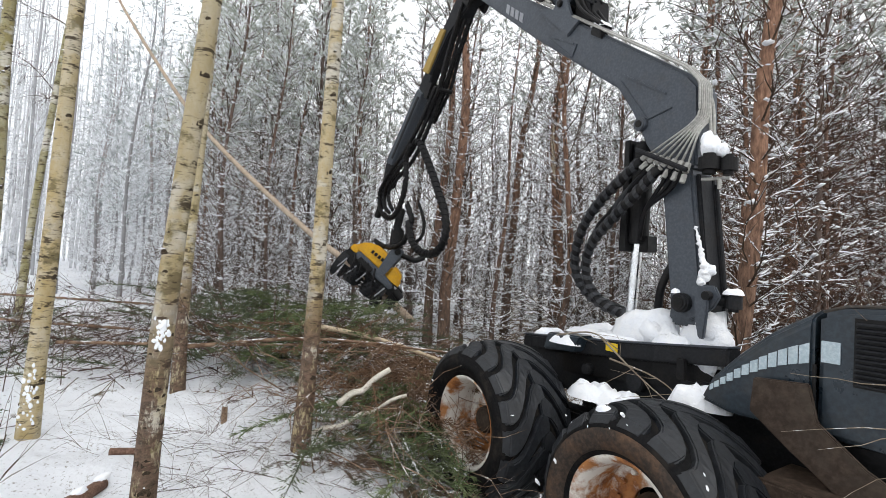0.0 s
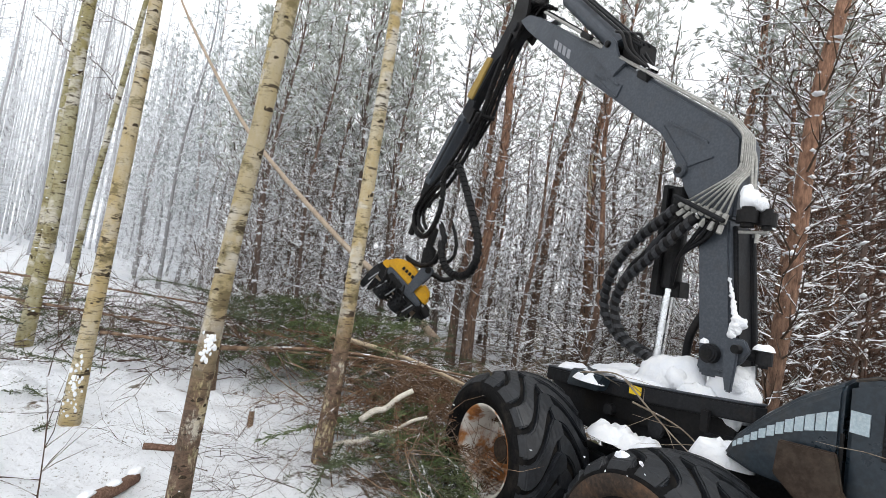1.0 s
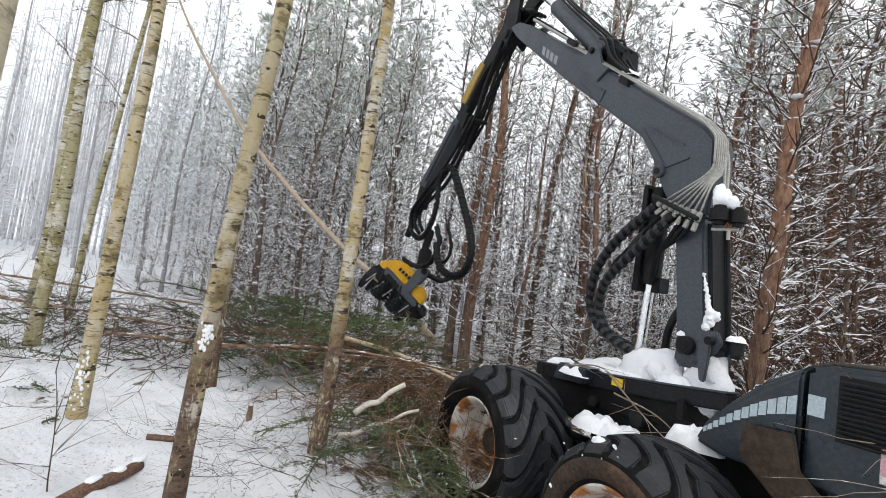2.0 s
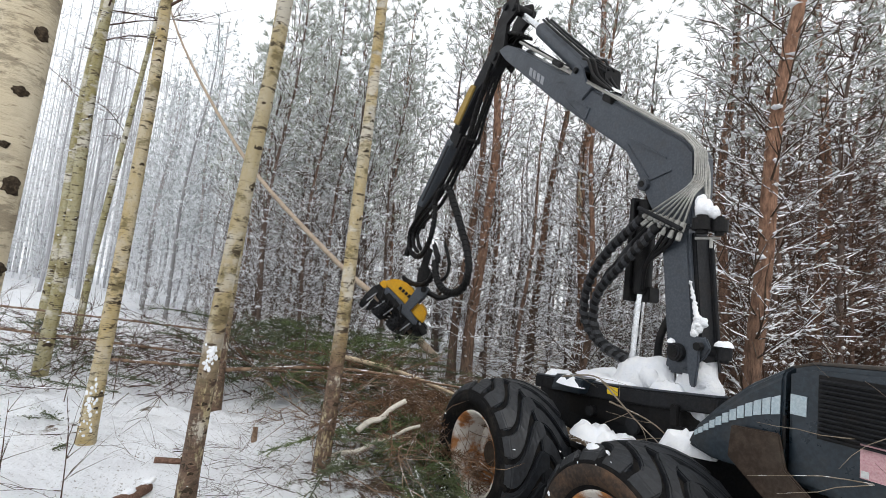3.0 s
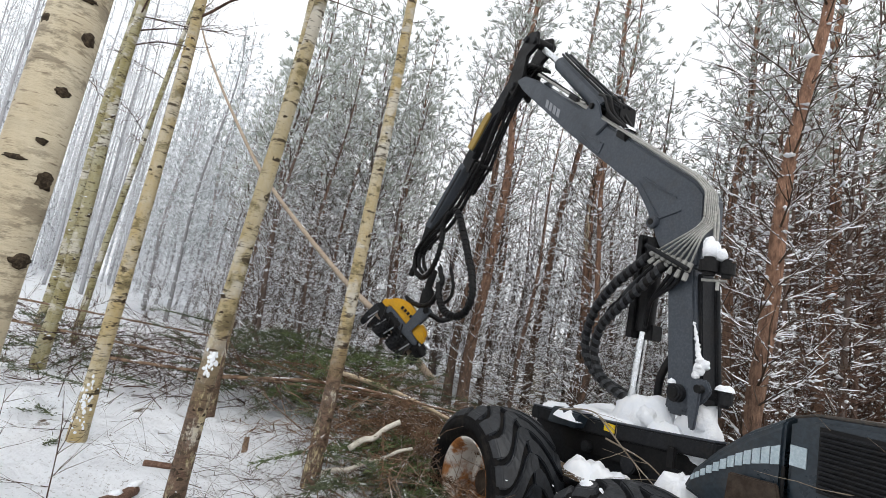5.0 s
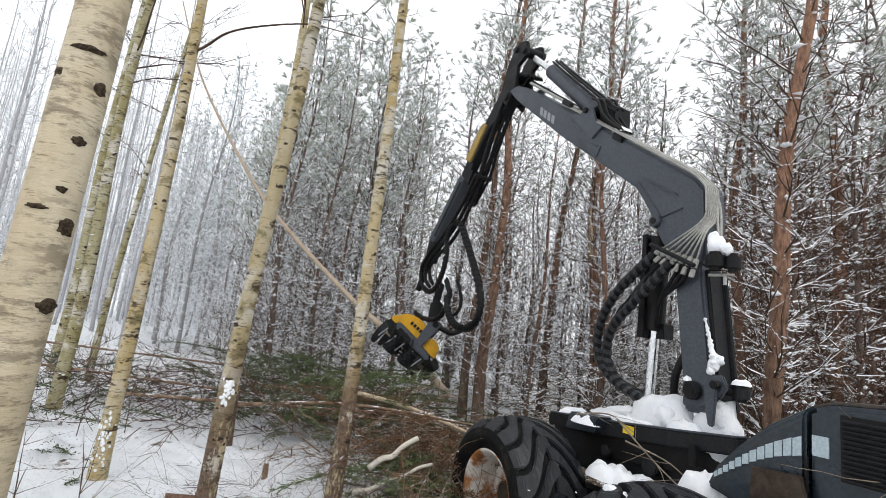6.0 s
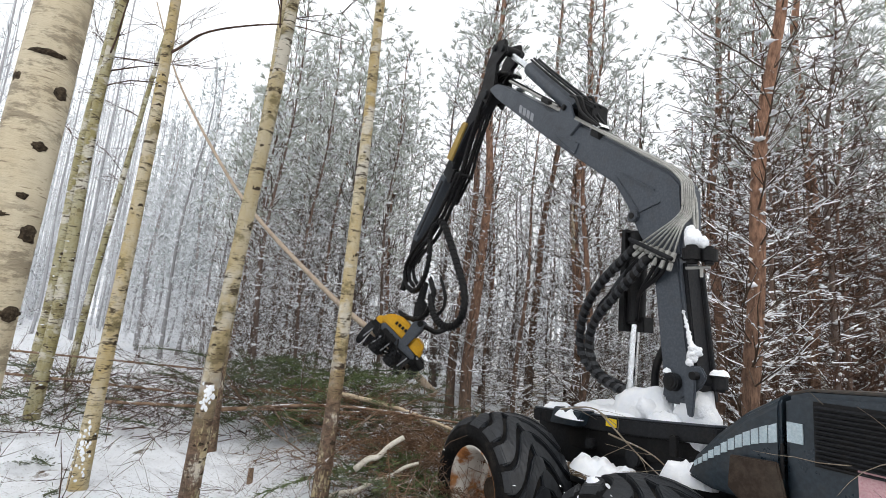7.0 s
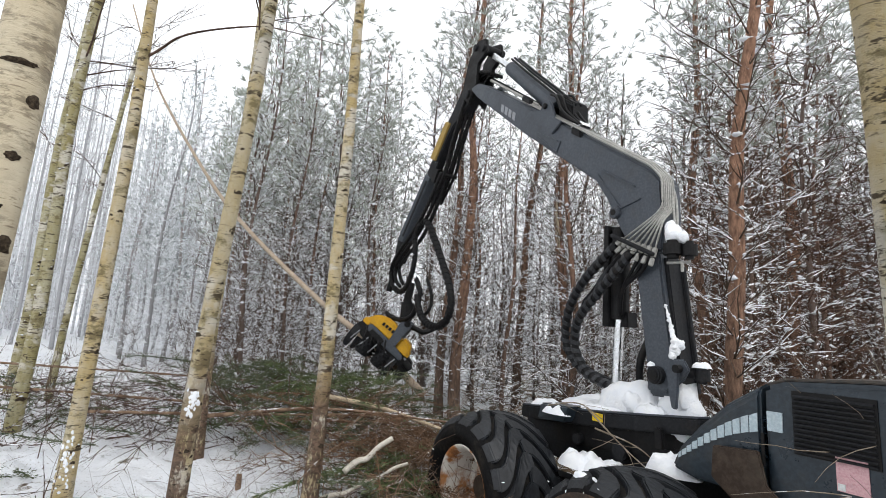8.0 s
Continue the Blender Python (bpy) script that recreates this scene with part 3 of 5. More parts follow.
part("mast_flange", slab([(-0.185, 2.36), (-0.30, 1.4), (-0.325, 1.4), (-0.205, 2.36)], 0.03, 0.07), MAT_DARK, harvester, bevel=0.006)
part("mast_foot_plate", g, MAT_GREY, harvester, bevel=0.01)
part("foot_bracket", slab([(-0.285, 1.30), (-0.255, 1.44), (-0.25, 1.58), (-0.345, 1.60), (-0.34, 1.46), (-0.325, 1.30)], -0.215, -0.19), MAT_GREY, harvester, bevel=0.008)
part("pin_boss", rod(crane(-0.153, -0.15, 1.515), crane(-0.153, -0.23, 1.515), 0.064, 24), MAT_DARK, harvester, bevel=0.012)
part("pin", rod(crane(-0.153, -0.225, 1.515), crane(-0.153, -0.236, 1.515), 0.038, 18), MAT_BLACK, harvester, bevel=0.004)
part("cross_tube", rod(crane(-0.26, -0.13, 1.545), crane(-0.42, -0.03, 1.545), 0.036, 18), MAT_DARK, harvester, bevel=0.01)
part("cross_tube_end", rod(crane(-0.42, -0.06, 1.48), crane(-0.42, -0.06, 1.60), 0.05, 18), MAT_DARK, harvester, bevel=0.02)
part("foot_bolt", rod(crane(-0.337, -0.19, 1.575), crane(-0.337, -0.235, 1.575), 0.028, 16), MAT_BLACK, harvester)
snow_on([(crane(-0.275, -0.15, 1.70), (0.045, 0.022, 0.05)), (crane(-0.30, -0.14, 1.73), (0.045, 0.022, 0.045)), (crane(-0.265, -0.16, 1.655), (0.03, 0.02, 0.035)), (crane(-0.42, -0.06, 1.60), (0.07, 0.06, 0.03)), (crane(-0.10, -0.19, 1.585), (0.03, 0.025, 0.02))], "snow caught on the mast", "mast_snow")
g = Geo()
streak = random.Random(12)
line = [crane(-0.288 + 0.27 * (z - 1.70) + streak.uniform(-0.006, 0.006), -0.148, z) for z in [1.70 + 0.014 * i for i in range(24)]]
g.tube(line, [max(0.030 - 0.022 * i / 23 + streak.uniform(-0.009, 0.006), 0.005) for i in range(24)], 9)
tagged(part("snow_streak", g, MAT_SNOW, harvester, "snow caught along the mast edge", smooth=True), kind="stuff")

# slewing motor on the mast top
part("tilt_motor", rod(crane(-0.31, -0.20, 2.35), crane(-0.31, -0.20, 2.48), 0.066, 22), MAT_BLACK, harvester, bevel=0.025)
part("tilt_motor", rod(crane(-0.40, -0.14, 2.34), crane(-0.40, -0.14, 2.47), 0.056, 22), MAT_BLACK, harvester, bevel=0.025)
part("motor_flange", rod(crane(-0.26, -0.2, 2.32), crane(-0.41, -0.14, 2.32), 0.011, 12), MAT_PIPE, harvester)
part("grease_fitting", rod(crane(-0.37, -0.18, 2.31), crane(-0.37, -0.18, 2.25), 0.012, 10), MAT_PIPE, harvester)
part("edge_pipe", rod(crane(-0.215, 0.05, 2.32), crane(-0.31, 0.05, 1.52), 0.014, 8), MAT_DARK, harvester)
snow_on([(crane(-0.30, -0.18, 2.52), (0.062, 0.055, 0.085)), (crane(-0.27, -0.17, 2.58), (0.04, 0.04, 0.06)), (crane(-0.36, -0.16, 2.49), (0.05, 0.045, 0.05))], "cap of snow on the tilt motor", "motor_snow")

# main boom
BOOM = [(2.72, 4.92), (2.55, 4.74), (2.37, 4.59), (1.52, 3.90), (0.49, 3.13), (0.35, 2.92), (0.21, 2.64), (0.05, 2.40), (-0.19, 2.42),
        (-0.20, 2.73), (-0.19, 2.97), (-0.105, 3.075), (0.87, 3.78), (1.30, 4.09), (2.31, 4.80), (2.55, 4.93)]
part("main_boom", slab(BOOM, -0.16, 0.07), MAT_GREY, harvester, "grey steel main boom with pressed panels", bevel=0.02)
for rib in ([(0.42, 3.22), (0.05, 2.98), (0.05, 2.965), (0.43, 3.205)], [(0.45, 3.18), (0.20, 2.83), (0.21, 2.82), (0.465, 3.175)], [(0.20, 2.83), (0.0, 2.87), (0.0, 2.857), (0.20, 2.815)],
            [(1.32, 3.86), (0.98, 3.66), (0.98, 3.645), (1.33, 3.845)], [(1.28, 3.80), (1.0, 3.55), (1.01, 3.54), (1.29, 3.785)], [(1.0, 3.55), (0.95, 3.64), (0.937, 3.635), (0.99, 3.535)]):
    part("pressed_rib", slab(rib, -0.172, -0.158), MAT_GREY, harvester, bevel=0.003)
for i in range(4):
    s = 1.98 - i * 0.075
    z = 4.33 - i * 0.058
    part("lettering_bar", slab([(s, z), (s - 0.05, z - 0.04), (s - 0.065, z + 0.045), (s - 0.012, z + 0.085)], -0.166, -0.160), MAT_LETTER, harvester, "worn pale lettering block")
part("boom_pin", rod(crane(0.245, -0.15, 2.79), crane(0.245, -0.20, 2.79), 0.05, 20), MAT_GREY, harvester, bevel=0.008)
part("boom_pin_core", rod(crane(0.245, -0.19, 2.79), crane(0.245, -0.206, 2.79), 0.026, 16), MAT_BLACK, harvester)
g = slab([(0.9, 3.83), (1.0, 3.9), (1.06, 4.06), (1.12, 4.14), (1.20, 4.13), (1.24, 4.06), (1.36, 4.10), (1.45, 4.16), (1.25, 3.93), (1.05, 3.74)], -0.185, -0.155)
part("cylinder_lug", g, MAT_GREY, harvester, "grey lug that holds the boom cylinder", bevel=0.008)
part("cylinder_lug", slab([(0.9, 3.83), (1.0, 3.9), (1.06, 4.06), (1.12, 4.14), (1.20, 4.13), (1.24, 4.06), (1.36, 4.10), (1.25, 3.93), (1.05, 3.74)], 0.06, 0.09), MAT_GREY, harvester, bevel=0.008)
part("lug_pin", rod(crane(1.15, -0.21, 4.07), crane(1.15, 0.18, 4.07), 0.03, 16), MAT_BLACK, harvester, bevel=0.005)
part("boom_cylinder", rod(crane(1.15, -0.02, 4.09), crane(2.0, -0.02, 4.93), 0.085, 24), MAT_GREY, harvester, "grey hydraulic boom cylinder", bevel=0.012)
part("piston_rod", rod(crane(1.98, -0.02, 4.91), crane(2.38, -0.02, 5.27), 0.038, 18), MAT_CHROME, harvester, "shiny chromed piston rod")
g = Geo()
for k, (w, z) in enumerate(((-0.09, 0.12), (-0.05, 0.15), (0.02, 0.16))):
    g.tube([crane(s, w, zz + z) for s, zz in ((1.9, 4.86), (1.6, 4.56), (1.3, 4.27), (1.02, 4.0), (0.85, 3.86))], [0.014] * 5, 8)
part("cylinder_pipe", g, MAT_DARK, harvester, smooth=True)
part("top_pipe", rod(crane(1.35, -0.12, 4.18), crane(2.28, -0.12, 4.86), 0.016, 8), MAT_PIPE, harvester)
part("top_pipe", rod(crane(1.35, -0.06, 4.19), crane(2.30, -0.06, 4.90), 0.012, 8), MAT_DARK, harvester)
part("valve_block", slab([(0.86, 3.80), (0.86, 4.04), (1.06, 4.2), (1.06, 3.95)], -0.1, 0.13), MAT_BLACK, harvester, bevel=0.015)
for k in range(4):
    g = Geo()
    g.tube(spline([crane(1.12 - 0.03 * k, -0.14 + 0.05 * k, 4.2), crane(1.02 - 0.03 * k, -0.16 + 0.05 * k, 4.13), crane(0.93 - 0.02 * k, -0.16 + 0.05 * k, 3.95), crane(0.72, -0.15 + 0.05 * k, 3.74)], 5), [0.014] * 16, 7)
    part("valve_hose", g, MAT_HOSE, harvester, smooth=True)
part("pipe_clamp", slab([(1.42, 4.19), (1.42, 4.25), (1.55, 4.35), (1.57, 4.30)], -0.18, -0.1), MAT_BLACK, harvester, bevel=0.006)
part("pipe_clamp", slab([(0.66, 3.58), (0.66, 3.66), (0.76, 3.72), (0.78, 3.66)], -0.185, -0.1), MAT_BLACK, harvester, bevel=0.006)
snow_on([(crane(0.80, -0.06, 3.75), (0.1, 0.08, 0.06)), (crane(2.2, -0.02, 4.74), (0.16, 0.06, 0.05))], "dabs of snow on the boom", "boom_snow")

def bent(pts, r=0.045):
    """Straight runs with short rounded bends."""
    p, out = [Vector(q) for q in pts], [Vector(pts[0])]
    for a, b, c in zip(p, p[1:], p[2:]):
        s, e = b + (a - b).normalized() * min(r, (a - b).length * 0.45), b + (c - b).normalized() * min(r, (c - b).length * 0.45)
        out += [s.lerp(b, t).lerp(b.lerp(e, t), t) for t in (0.0, 0.25, 0.5, 0.75, 1.0)]
    return out + [p[-1]]


# bundle of hydraulic pipes over the back of the boom and down the mast
for k in range(7):
    w = -0.168 + 0.022 * k
    lift = 0.02 + 0.012 * (k % 2)
    pts = [crane(1.55, w, 4.27 + lift), crane(-0.10, w - 0.01, 3.095 + lift), crane(-0.205, w - 0.005, 2.99),
           crane(-0.215, w - 0.01, 2.76), crane(-0.16 - 0.008 * k, -0.19 + 0.004 * k, 2.70 - 0.008 * k), crane(0.16 - 0.055 * k, -0.23, 2.52 - 0.022 * k)]
    g = Geo()
    line = bent(pts)
    g.tube(line, [0.0082] * len(line), 8)
    pipe = part("hydraulic_pipe", g, MAT_PIPE, harvester, "grimy zinc hydraulic pipe", smooth=True)
    a, b = Vector(line[-1]), Vector(line[-2])
    d = (a - b).normalized()
    part("fitting", rod(a - d * 0.05, a + d * 0.02, 0.022, 6), MAT_PIPE, pipe, bevel=0.003)
    part("fitting", rod(a + d * 0.03, a + d * 0.09, 0.02, 6), MAT_PIPE, pipe, bevel=0.003)
g = Geo()
g.tube([crane(0.20, -0.27, 2.58), crane(-0.20, -0.27, 2.38)], [0.018, 0.018], 8)
part("hose_clamp_bar", g, MAT_DARK, harvester, bevel=0.004)
for k in range(2):
    g = Geo()
    line = spline([crane(-0.14, -0.05 + 0.02 * k, 3.04), crane(-0.20 - 0.01 * k, -0.05 + 0.02 * k, 2.88), crane(-0.23 - 0.012 * k, -0.07 + 0.02 * k, 2.70), crane(-0.27, -0.10, 2.50)], 5)
    g.tube(line, [0.011] * len(line), 7)
    part("rear_pipe", g, MAT_PIPE, harvester, smooth=True)


def guarded_hose(pts, r, name="hydraulic_hose", step=0.055, steps=8, mat=None):
    """A hose with a spiral guard of separate turns."""
    line = spline(pts, steps)
    g = Geo()
    g.tube(line, [r] * len(line), 10)
    hose = part(name, g, MAT_HOSE, harvester, "black hydraulic hose with spiral guard", smooth=True)
    g, run, coil = Geo(), 0.0, []
    for a, b in zip(line, line[1:]):
        d = (b - a).normalized()
        side = d.cross(Vector((0.31, 0.87, 0.38))).normalized()
        top = side.cross(d)
        n = max(2, int((b - a).length / step * 9))
        for i in range(n):
            p = a.lerp(b, i / n)
            turn = 2 * math.pi * (run + (p - a).length) / step
            out = side * math.cos(turn) + top * math.sin(turn)
            coil.append((p - d * step * 0.22 + out * r * 1.05, p - d * step * 0.22 + out * r * 1.3, p + d * step * 0.22 + out * r * 1.3, p + d * step * 0.22 + out * r * 1.05))
        run += (b - a).length
    for row in coil:
        g.v += [tuple(q) for q in row]
    for i in range(len(coil) - 1):
        for k in range(4):
            g.f.append((i * 4 + k, i * 4 + (k + 1) % 4, i * 4 + 4 + (k + 1) % 4, i * 4 + 4 + k))
    part("spiral_guard", g, mat or MAT_SPIRAL, hose, "grey spiral hose guard", smooth=False)
    return hose


guarded_hose([crane(0.18, -0.24, 2.50), crane(0.62, -0.15, 2.25), crane(0.88, -0.08, 2.0), crane(0.97, -0.03, 1.72), crane(0.86, 0.0, 1.52), crane(0.6, 0.0, 1.40), crane(0.3, 0.0, 1.36)], 0.034, step=0.085)
guarded_hose([crane(0.02, -0.25, 2.42), crane(0.42, -0.2, 2.12), crane(0.70, -0.13, 1.92), crane(0.82, -0.06, 1.70), crane(0.74, -0.03, 1.50), crane(0.5, -0.02, 1.38), crane(0.3, -0.02, 1.35)], 0.034, step=0.085)
guarded_hose([crane(0.10, -0.22, 2.46), crane(0.52, -0.10, 2.2), crane(0.80, -0.02, 1.95), crane(0.90, 0.04, 1.68), crane(0.78, 0.06, 1.48), crane(0.3, 0.06, 1.36)], 0.02, step=0.5)
for k in range(3):
    g = Geo()
    line = spline([crane(-0.06 - 0.05 * k, -0.24, 2.40), crane(0.06 - 0.05 * k, -0.2, 2.28), crane(0.2, -0.14, 2.15), crane(0.3, -0.06, 1.95)], 6)
    g.tube(line, [0.015] * len(line), 8)
    part("control_hose", g, MAT_HOSE, harvester, smooth=True)
g = Geo()
line = spline([crane(-0.02, 0.0, 1.9), crane(0.10, -0.05, 1.62), crane(0.16, 0.0, 1.36)], 6)
g.tube(line, [0.03] * len(line), 10)
part("control_hose", g, MAT_HOSE, harvester, smooth=True)

# lift cylinder
part("lift_cylinder", rod(crane(0.34, 0.0, 2.70), crane(0.36, 0.0, 1.92), 0.075, 22), MAT_BLACK, harvester, "black lift cylinder", bevel=0.012)
part("cylinder_guard", slab([(0.45, 2.72), (0.47, 1.86), (0.40, 1.86), (0.40, 2.72)], -0.09, 0.09), MAT_BLACK, harvester, bevel=0.006)
part("cylinder_guard", slab([(0.46, 1.98), (0.26, 1.98), (0.26, 1.86), (0.46, 1.86)], -0.02, 0.10), MAT_BLACK, harvester, bevel=0.006)
part("piston_rod", rod(crane(0.36, 0.0, 1.93), crane(0.40, 0.0, 1.28), 0.042, 20), MAT_CHROME, harvester, "shiny chromed lift rod")

# knuckle and arm
g = slab([(2.78, 4.72), (2.98, 4.92), (2.82, 5.38), (2.60, 5.56), (2.42, 5.50), (2.38, 5.30), (2.58, 5.22), (2.60, 4.95)], -0.14, -0.09)
part("knuckle_link", g, MAT_BLACK, harvester, "black knuckle link", bevel=0.012)
part("knuckle_link", slab([(2.78, 4.72), (2.98, 4.92), (2.82, 5.38), (2.60, 5.56), (2.42, 5.50), (2.38, 5.30), (2.58, 5.22), (2.60, 4.95)], 0.09, 0.14), MAT_BLACK, harvester, bevel=0.012)
for s, z, r in ((2.45, 5.38, 0.05), (2.80, 4.88, 0.06), (2.64, 5.47, 0.045)):
    part("knuckle_pin", rod(crane(s, -0.17, z), crane(s, 0.17, z), r, 16), MAT_DARK, harvester, bevel=0.008)
part("arm", slab([(2.62, 4.90), (2.72, 5.10), (2.98, 5.14), (3.42, 4.74), (4.02, 4.10), (3.88, 4.0), (3.28, 4.60), (2.80, 4.80)], -0.08, 0.06), MAT_DARK, harvester, "dark steel crane arm", bevel=0.015)
part("arm_cover", slab([(3.45, 4.735), (3.33, 4.67), (3.73, 4.22), (3.885, 4.305)], -0.105, -0.02), MAT_OCHRE, harvester, "worn yellow painted arm edge", bevel=0.008)
part("extension_arm", slab([(4.03, 4.10), (3.86, 4.0), (4.72, 3.13), (4.93, 3.20)], -0.09, 0.07), MAT_GREY, harvester, "grey telescopic arm section", bevel=0.012)
part("extension_groove", slab([(4.0, 3.99), (3.95, 3.96), (4.68, 3.22), (4.74, 3.24)], -0.098, -0.088), MAT_DARK, harvester, bevel=0.003)
part("extension_head", slab([(4.70, 3.22), (4.93, 3.26), (5.02, 3.02), (5.0, 2.84), (4.86, 2.80), (4.74, 3.0)], -0.07, 0.07), MAT_BLACK, harvester, bevel=0.015)
part("hanging_link", rod(crane(4.93, -0.02, 2.95), crane(5.1, -0.10, 2.36), 0.05, 14), MAT_BLACK, harvester, bevel=0.012)
part("extension_clamp", slab([(3.56, 4.14), (3.74, 4.22), (3.86, 4.02), (3.68, 3.90)], -0.135, -0.09), MAT_DARK, harvester, bevel=0.01)
part("extension_clamp", slab([(3.50, 4.02), (3.60, 4.06), (3.74, 3.90), (3.62, 3.84)], -0.15, 0.08), MAT_BLACK, harvester, bevel=0.01)
part("clamp_bolt", rod(crane(3.42, -0.12, 3.93), crane(3.42, 0.10, 3.93), 0.03, 12), MAT_BLACK, harvester)
bundle = random.Random(44)
for k in range(5):
    w = -0.10 + 0.045 * k
    j = [bundle.uniform(-0.03, 0.03) for _ in range(8)]
    guarded_hose([crane(2.35, w, 5.0), crane(2.62, w, 5.12 + j[0]), crane(2.88 + j[1], w, 4.92), crane(3.08 + j[2], w, 4.60 + j[3]), crane(3.30 + j[4], w, 4.24), crane(3.44 + j[5], w, 3.96 + j[6]), crane(3.78 + j[7], w, 3.60)],
                 0.019, "arm_hose", 0.12, 5, MAT_BLACK)
for k in range(3):
    w, d = -0.13 + 0.05 * k, 0.05 * k
    guarded_hose([crane(3.44, w, 3.96), crane(3.80 - d, w, 3.56), crane(4.22 - d, w, 3.24 - d), crane(4.70, w, 2.98 - d), crane(4.99 - d, w, 2.74), crane(4.94 - d, w, 2.48 + d), crane(4.70, w, 2.36 + d)], 0.024, "rotator_hose", 0.075, 6, MAT_BLACK)
guarded_hose([crane(4.86, -0.12, 2.40), crane(4.62, -0.12, 2.33), crane(4.40, -0.12, 2.38), crane(4.20, -0.12, 2.62), crane(4.15, -0.12, 2.90), crane(4.18, -0.12, 3.16), crane(4.02, -0.12, 3.32)], 0.034, "rotator_hose", 0.085, 6, MAT_BLACK)
guarded_hose([crane(4.02, -0.09, 3.36), crane(3.84, -0.09, 3.30), crane(3.68, -0.09, 3.12), crane(3.48, -0.09, 2.86), crane(3.32, -0.09, 2.64), crane(3.13, -0.09, 2.36), crane(3.05, -0.09, 2.10), crane(3.14, -0.09, 1.90), crane(3.38, -0.09, 1.81),
              crane(3.70, -0.09, 1.85), crane(3.95, -0.09, 2.02), crane(4.06, -0.09, 2.26)], 0.042, "rotator_hose", 0.085, 6, MAT_BLACK)
guarded_hose([crane(4.20, -0.05, 2.50), crane(4.05, -0.05, 2.28), crane(4.12, -0.08, 2.02), crane(4.40, -0.10, 1.90), crane(4.75, -0.14, 1.92), crane(4.98, -0.16, 2.0)], 0.034, "rotator_hose", 0.2, 6, MAT_BLACK)
guarded_hose([crane(3.95, 0.0, 2.50), crane(3.82, 0.02, 2.28), crane(3.84, 0.02, 2.06), crane(3.98, 0.0, 1.98)], 0.02, "rotator_hose", 0.3, 6, MAT_BLACK)

# harvester head, hanging below the arm: x along the log, z away from it, y across
HEAD = pose(-1.07, 7.57, 1.57, 0, 36, 3)
head = new("harvester_head")
head.parent = harvester
head.matrix_basis = MACHINE.inverted() @ HEAD
tagged(head, "yellow and black harvester head gripping a log")


def plate(outline, y0, y1):
    g = Geo()
    g.prism([(x, y0, z) for x, z in outline], [(x, y1, z) for x, z in outline])
    return g


part("cover", plate([(-0.37, 0.08), (-0.36, 0.16), (-0.31, 0.24), (-0.23, 0.30), (-0.12, 0.335), (0.0, 0.335), (0.11, 0.30), (0.13, 0.06)], -0.25, 0.25), MAT_YELLOW, head, "rounded yellow cover", bevel=0.035)
part("cover", plate([(0.22, 0.02), (0.22, 0.25), (0.31, 0.245), (0.40, 0.21), (0.465, 0.14), (0.48, 0.0)], -0.24, 0.24), MAT_YELLOW, head, "yellow cover", bevel=0.04)
for i in range(4):
    part("lettering_bar", plate([(-0.14 + 0.06 * i, 0.19), (-0.10 + 0.06 * i, 0.19), (-0.10 + 0.06 * i, 0.24), (-0.14 + 0.06 * i, 0.24)], -0.268, -0.262), MAT_BLACK, head)
part("head_frame", plate([(-0.45, -0.06), (-0.40, 0.12), (0.48, 0.04), (0.55, -0.12), (0.30, -0.16), (-0.3, -0.14)], -0.22, 0.22), MAT_BLACK, head, "black head frame", bevel=0.02)
part("side_plate", plate([(-0.30, 0.0), (-0.28, 0.11), (0.22, 0.07), (0.42, 0.02), (0.42, -0.06), (0.1, -0.05)], -0.29, -0.22), MAT_GREY, head, bevel=0.02)
part("tilt_bracket", plate([(0.10, 0.02), (0.06, 0.40), (0.12, 0.50), (0.22, 0.50), (0.24, 0.40), (0.22, 0.02)], -0.30, -0.255), MAT_GREY, head, "grey tilt bracket", bevel=0.015)
part("tilt_bracket", plate([(0.10, 0.02), (0.06, 0.40), (0.12, 0.50), (0.22, 0.50), (0.24, 0.40), (0.22, 0.02)], 0.255, 0.30), MAT_GREY, head, bevel=0.015)
part("tilt_pin", rod((0.16, -0.31, 0.44), (0.16, 0.31, 0.44), 0.05, 16), MAT_BLACK, head, bevel=0.01)
part("rotator", rod((0.10, 0, 0.44), (-0.08, 0, 0.72), 0.10, 20), MAT_BLACK, head, "black rotator", bevel=0.03)
part("rotator_link", rod((-0.08, 0, 0.68), (-0.22, 0, 0.98), 0.06, 14), MAT_BLACK, head, bevel=0.015)
for x0, x1 in ((-0.26, 0.0), (0.04, 0.30)):
    for y in (-0.20, 0.12):
        roller = part("feed_roller", rod((x0 + 0.13, y, -0.10), (x0 + 0.13, y + 0.02, -0.34), 0.115, 18), MAT_DARK, head, "studded feed roller", bevel=0.01)
        g = Geo()
        for i in range(12):
            for k in range(4):
                a = 2 * math.pi * (i + 0.5 * (k % 2)) / 12
                c = Vector((x0 + 0.13 + 0.115 * math.cos(a), y + 0.115 * math.sin(a), -0.13 - 0.055 * k))
                g.tube([c, c + Vector((math.cos(a), math.sin(a), 0)) * 0.035], [0.016, 0.006], 5)
        tagged(part("studs", g, MAT_BLACK, roller), kind="stuff")


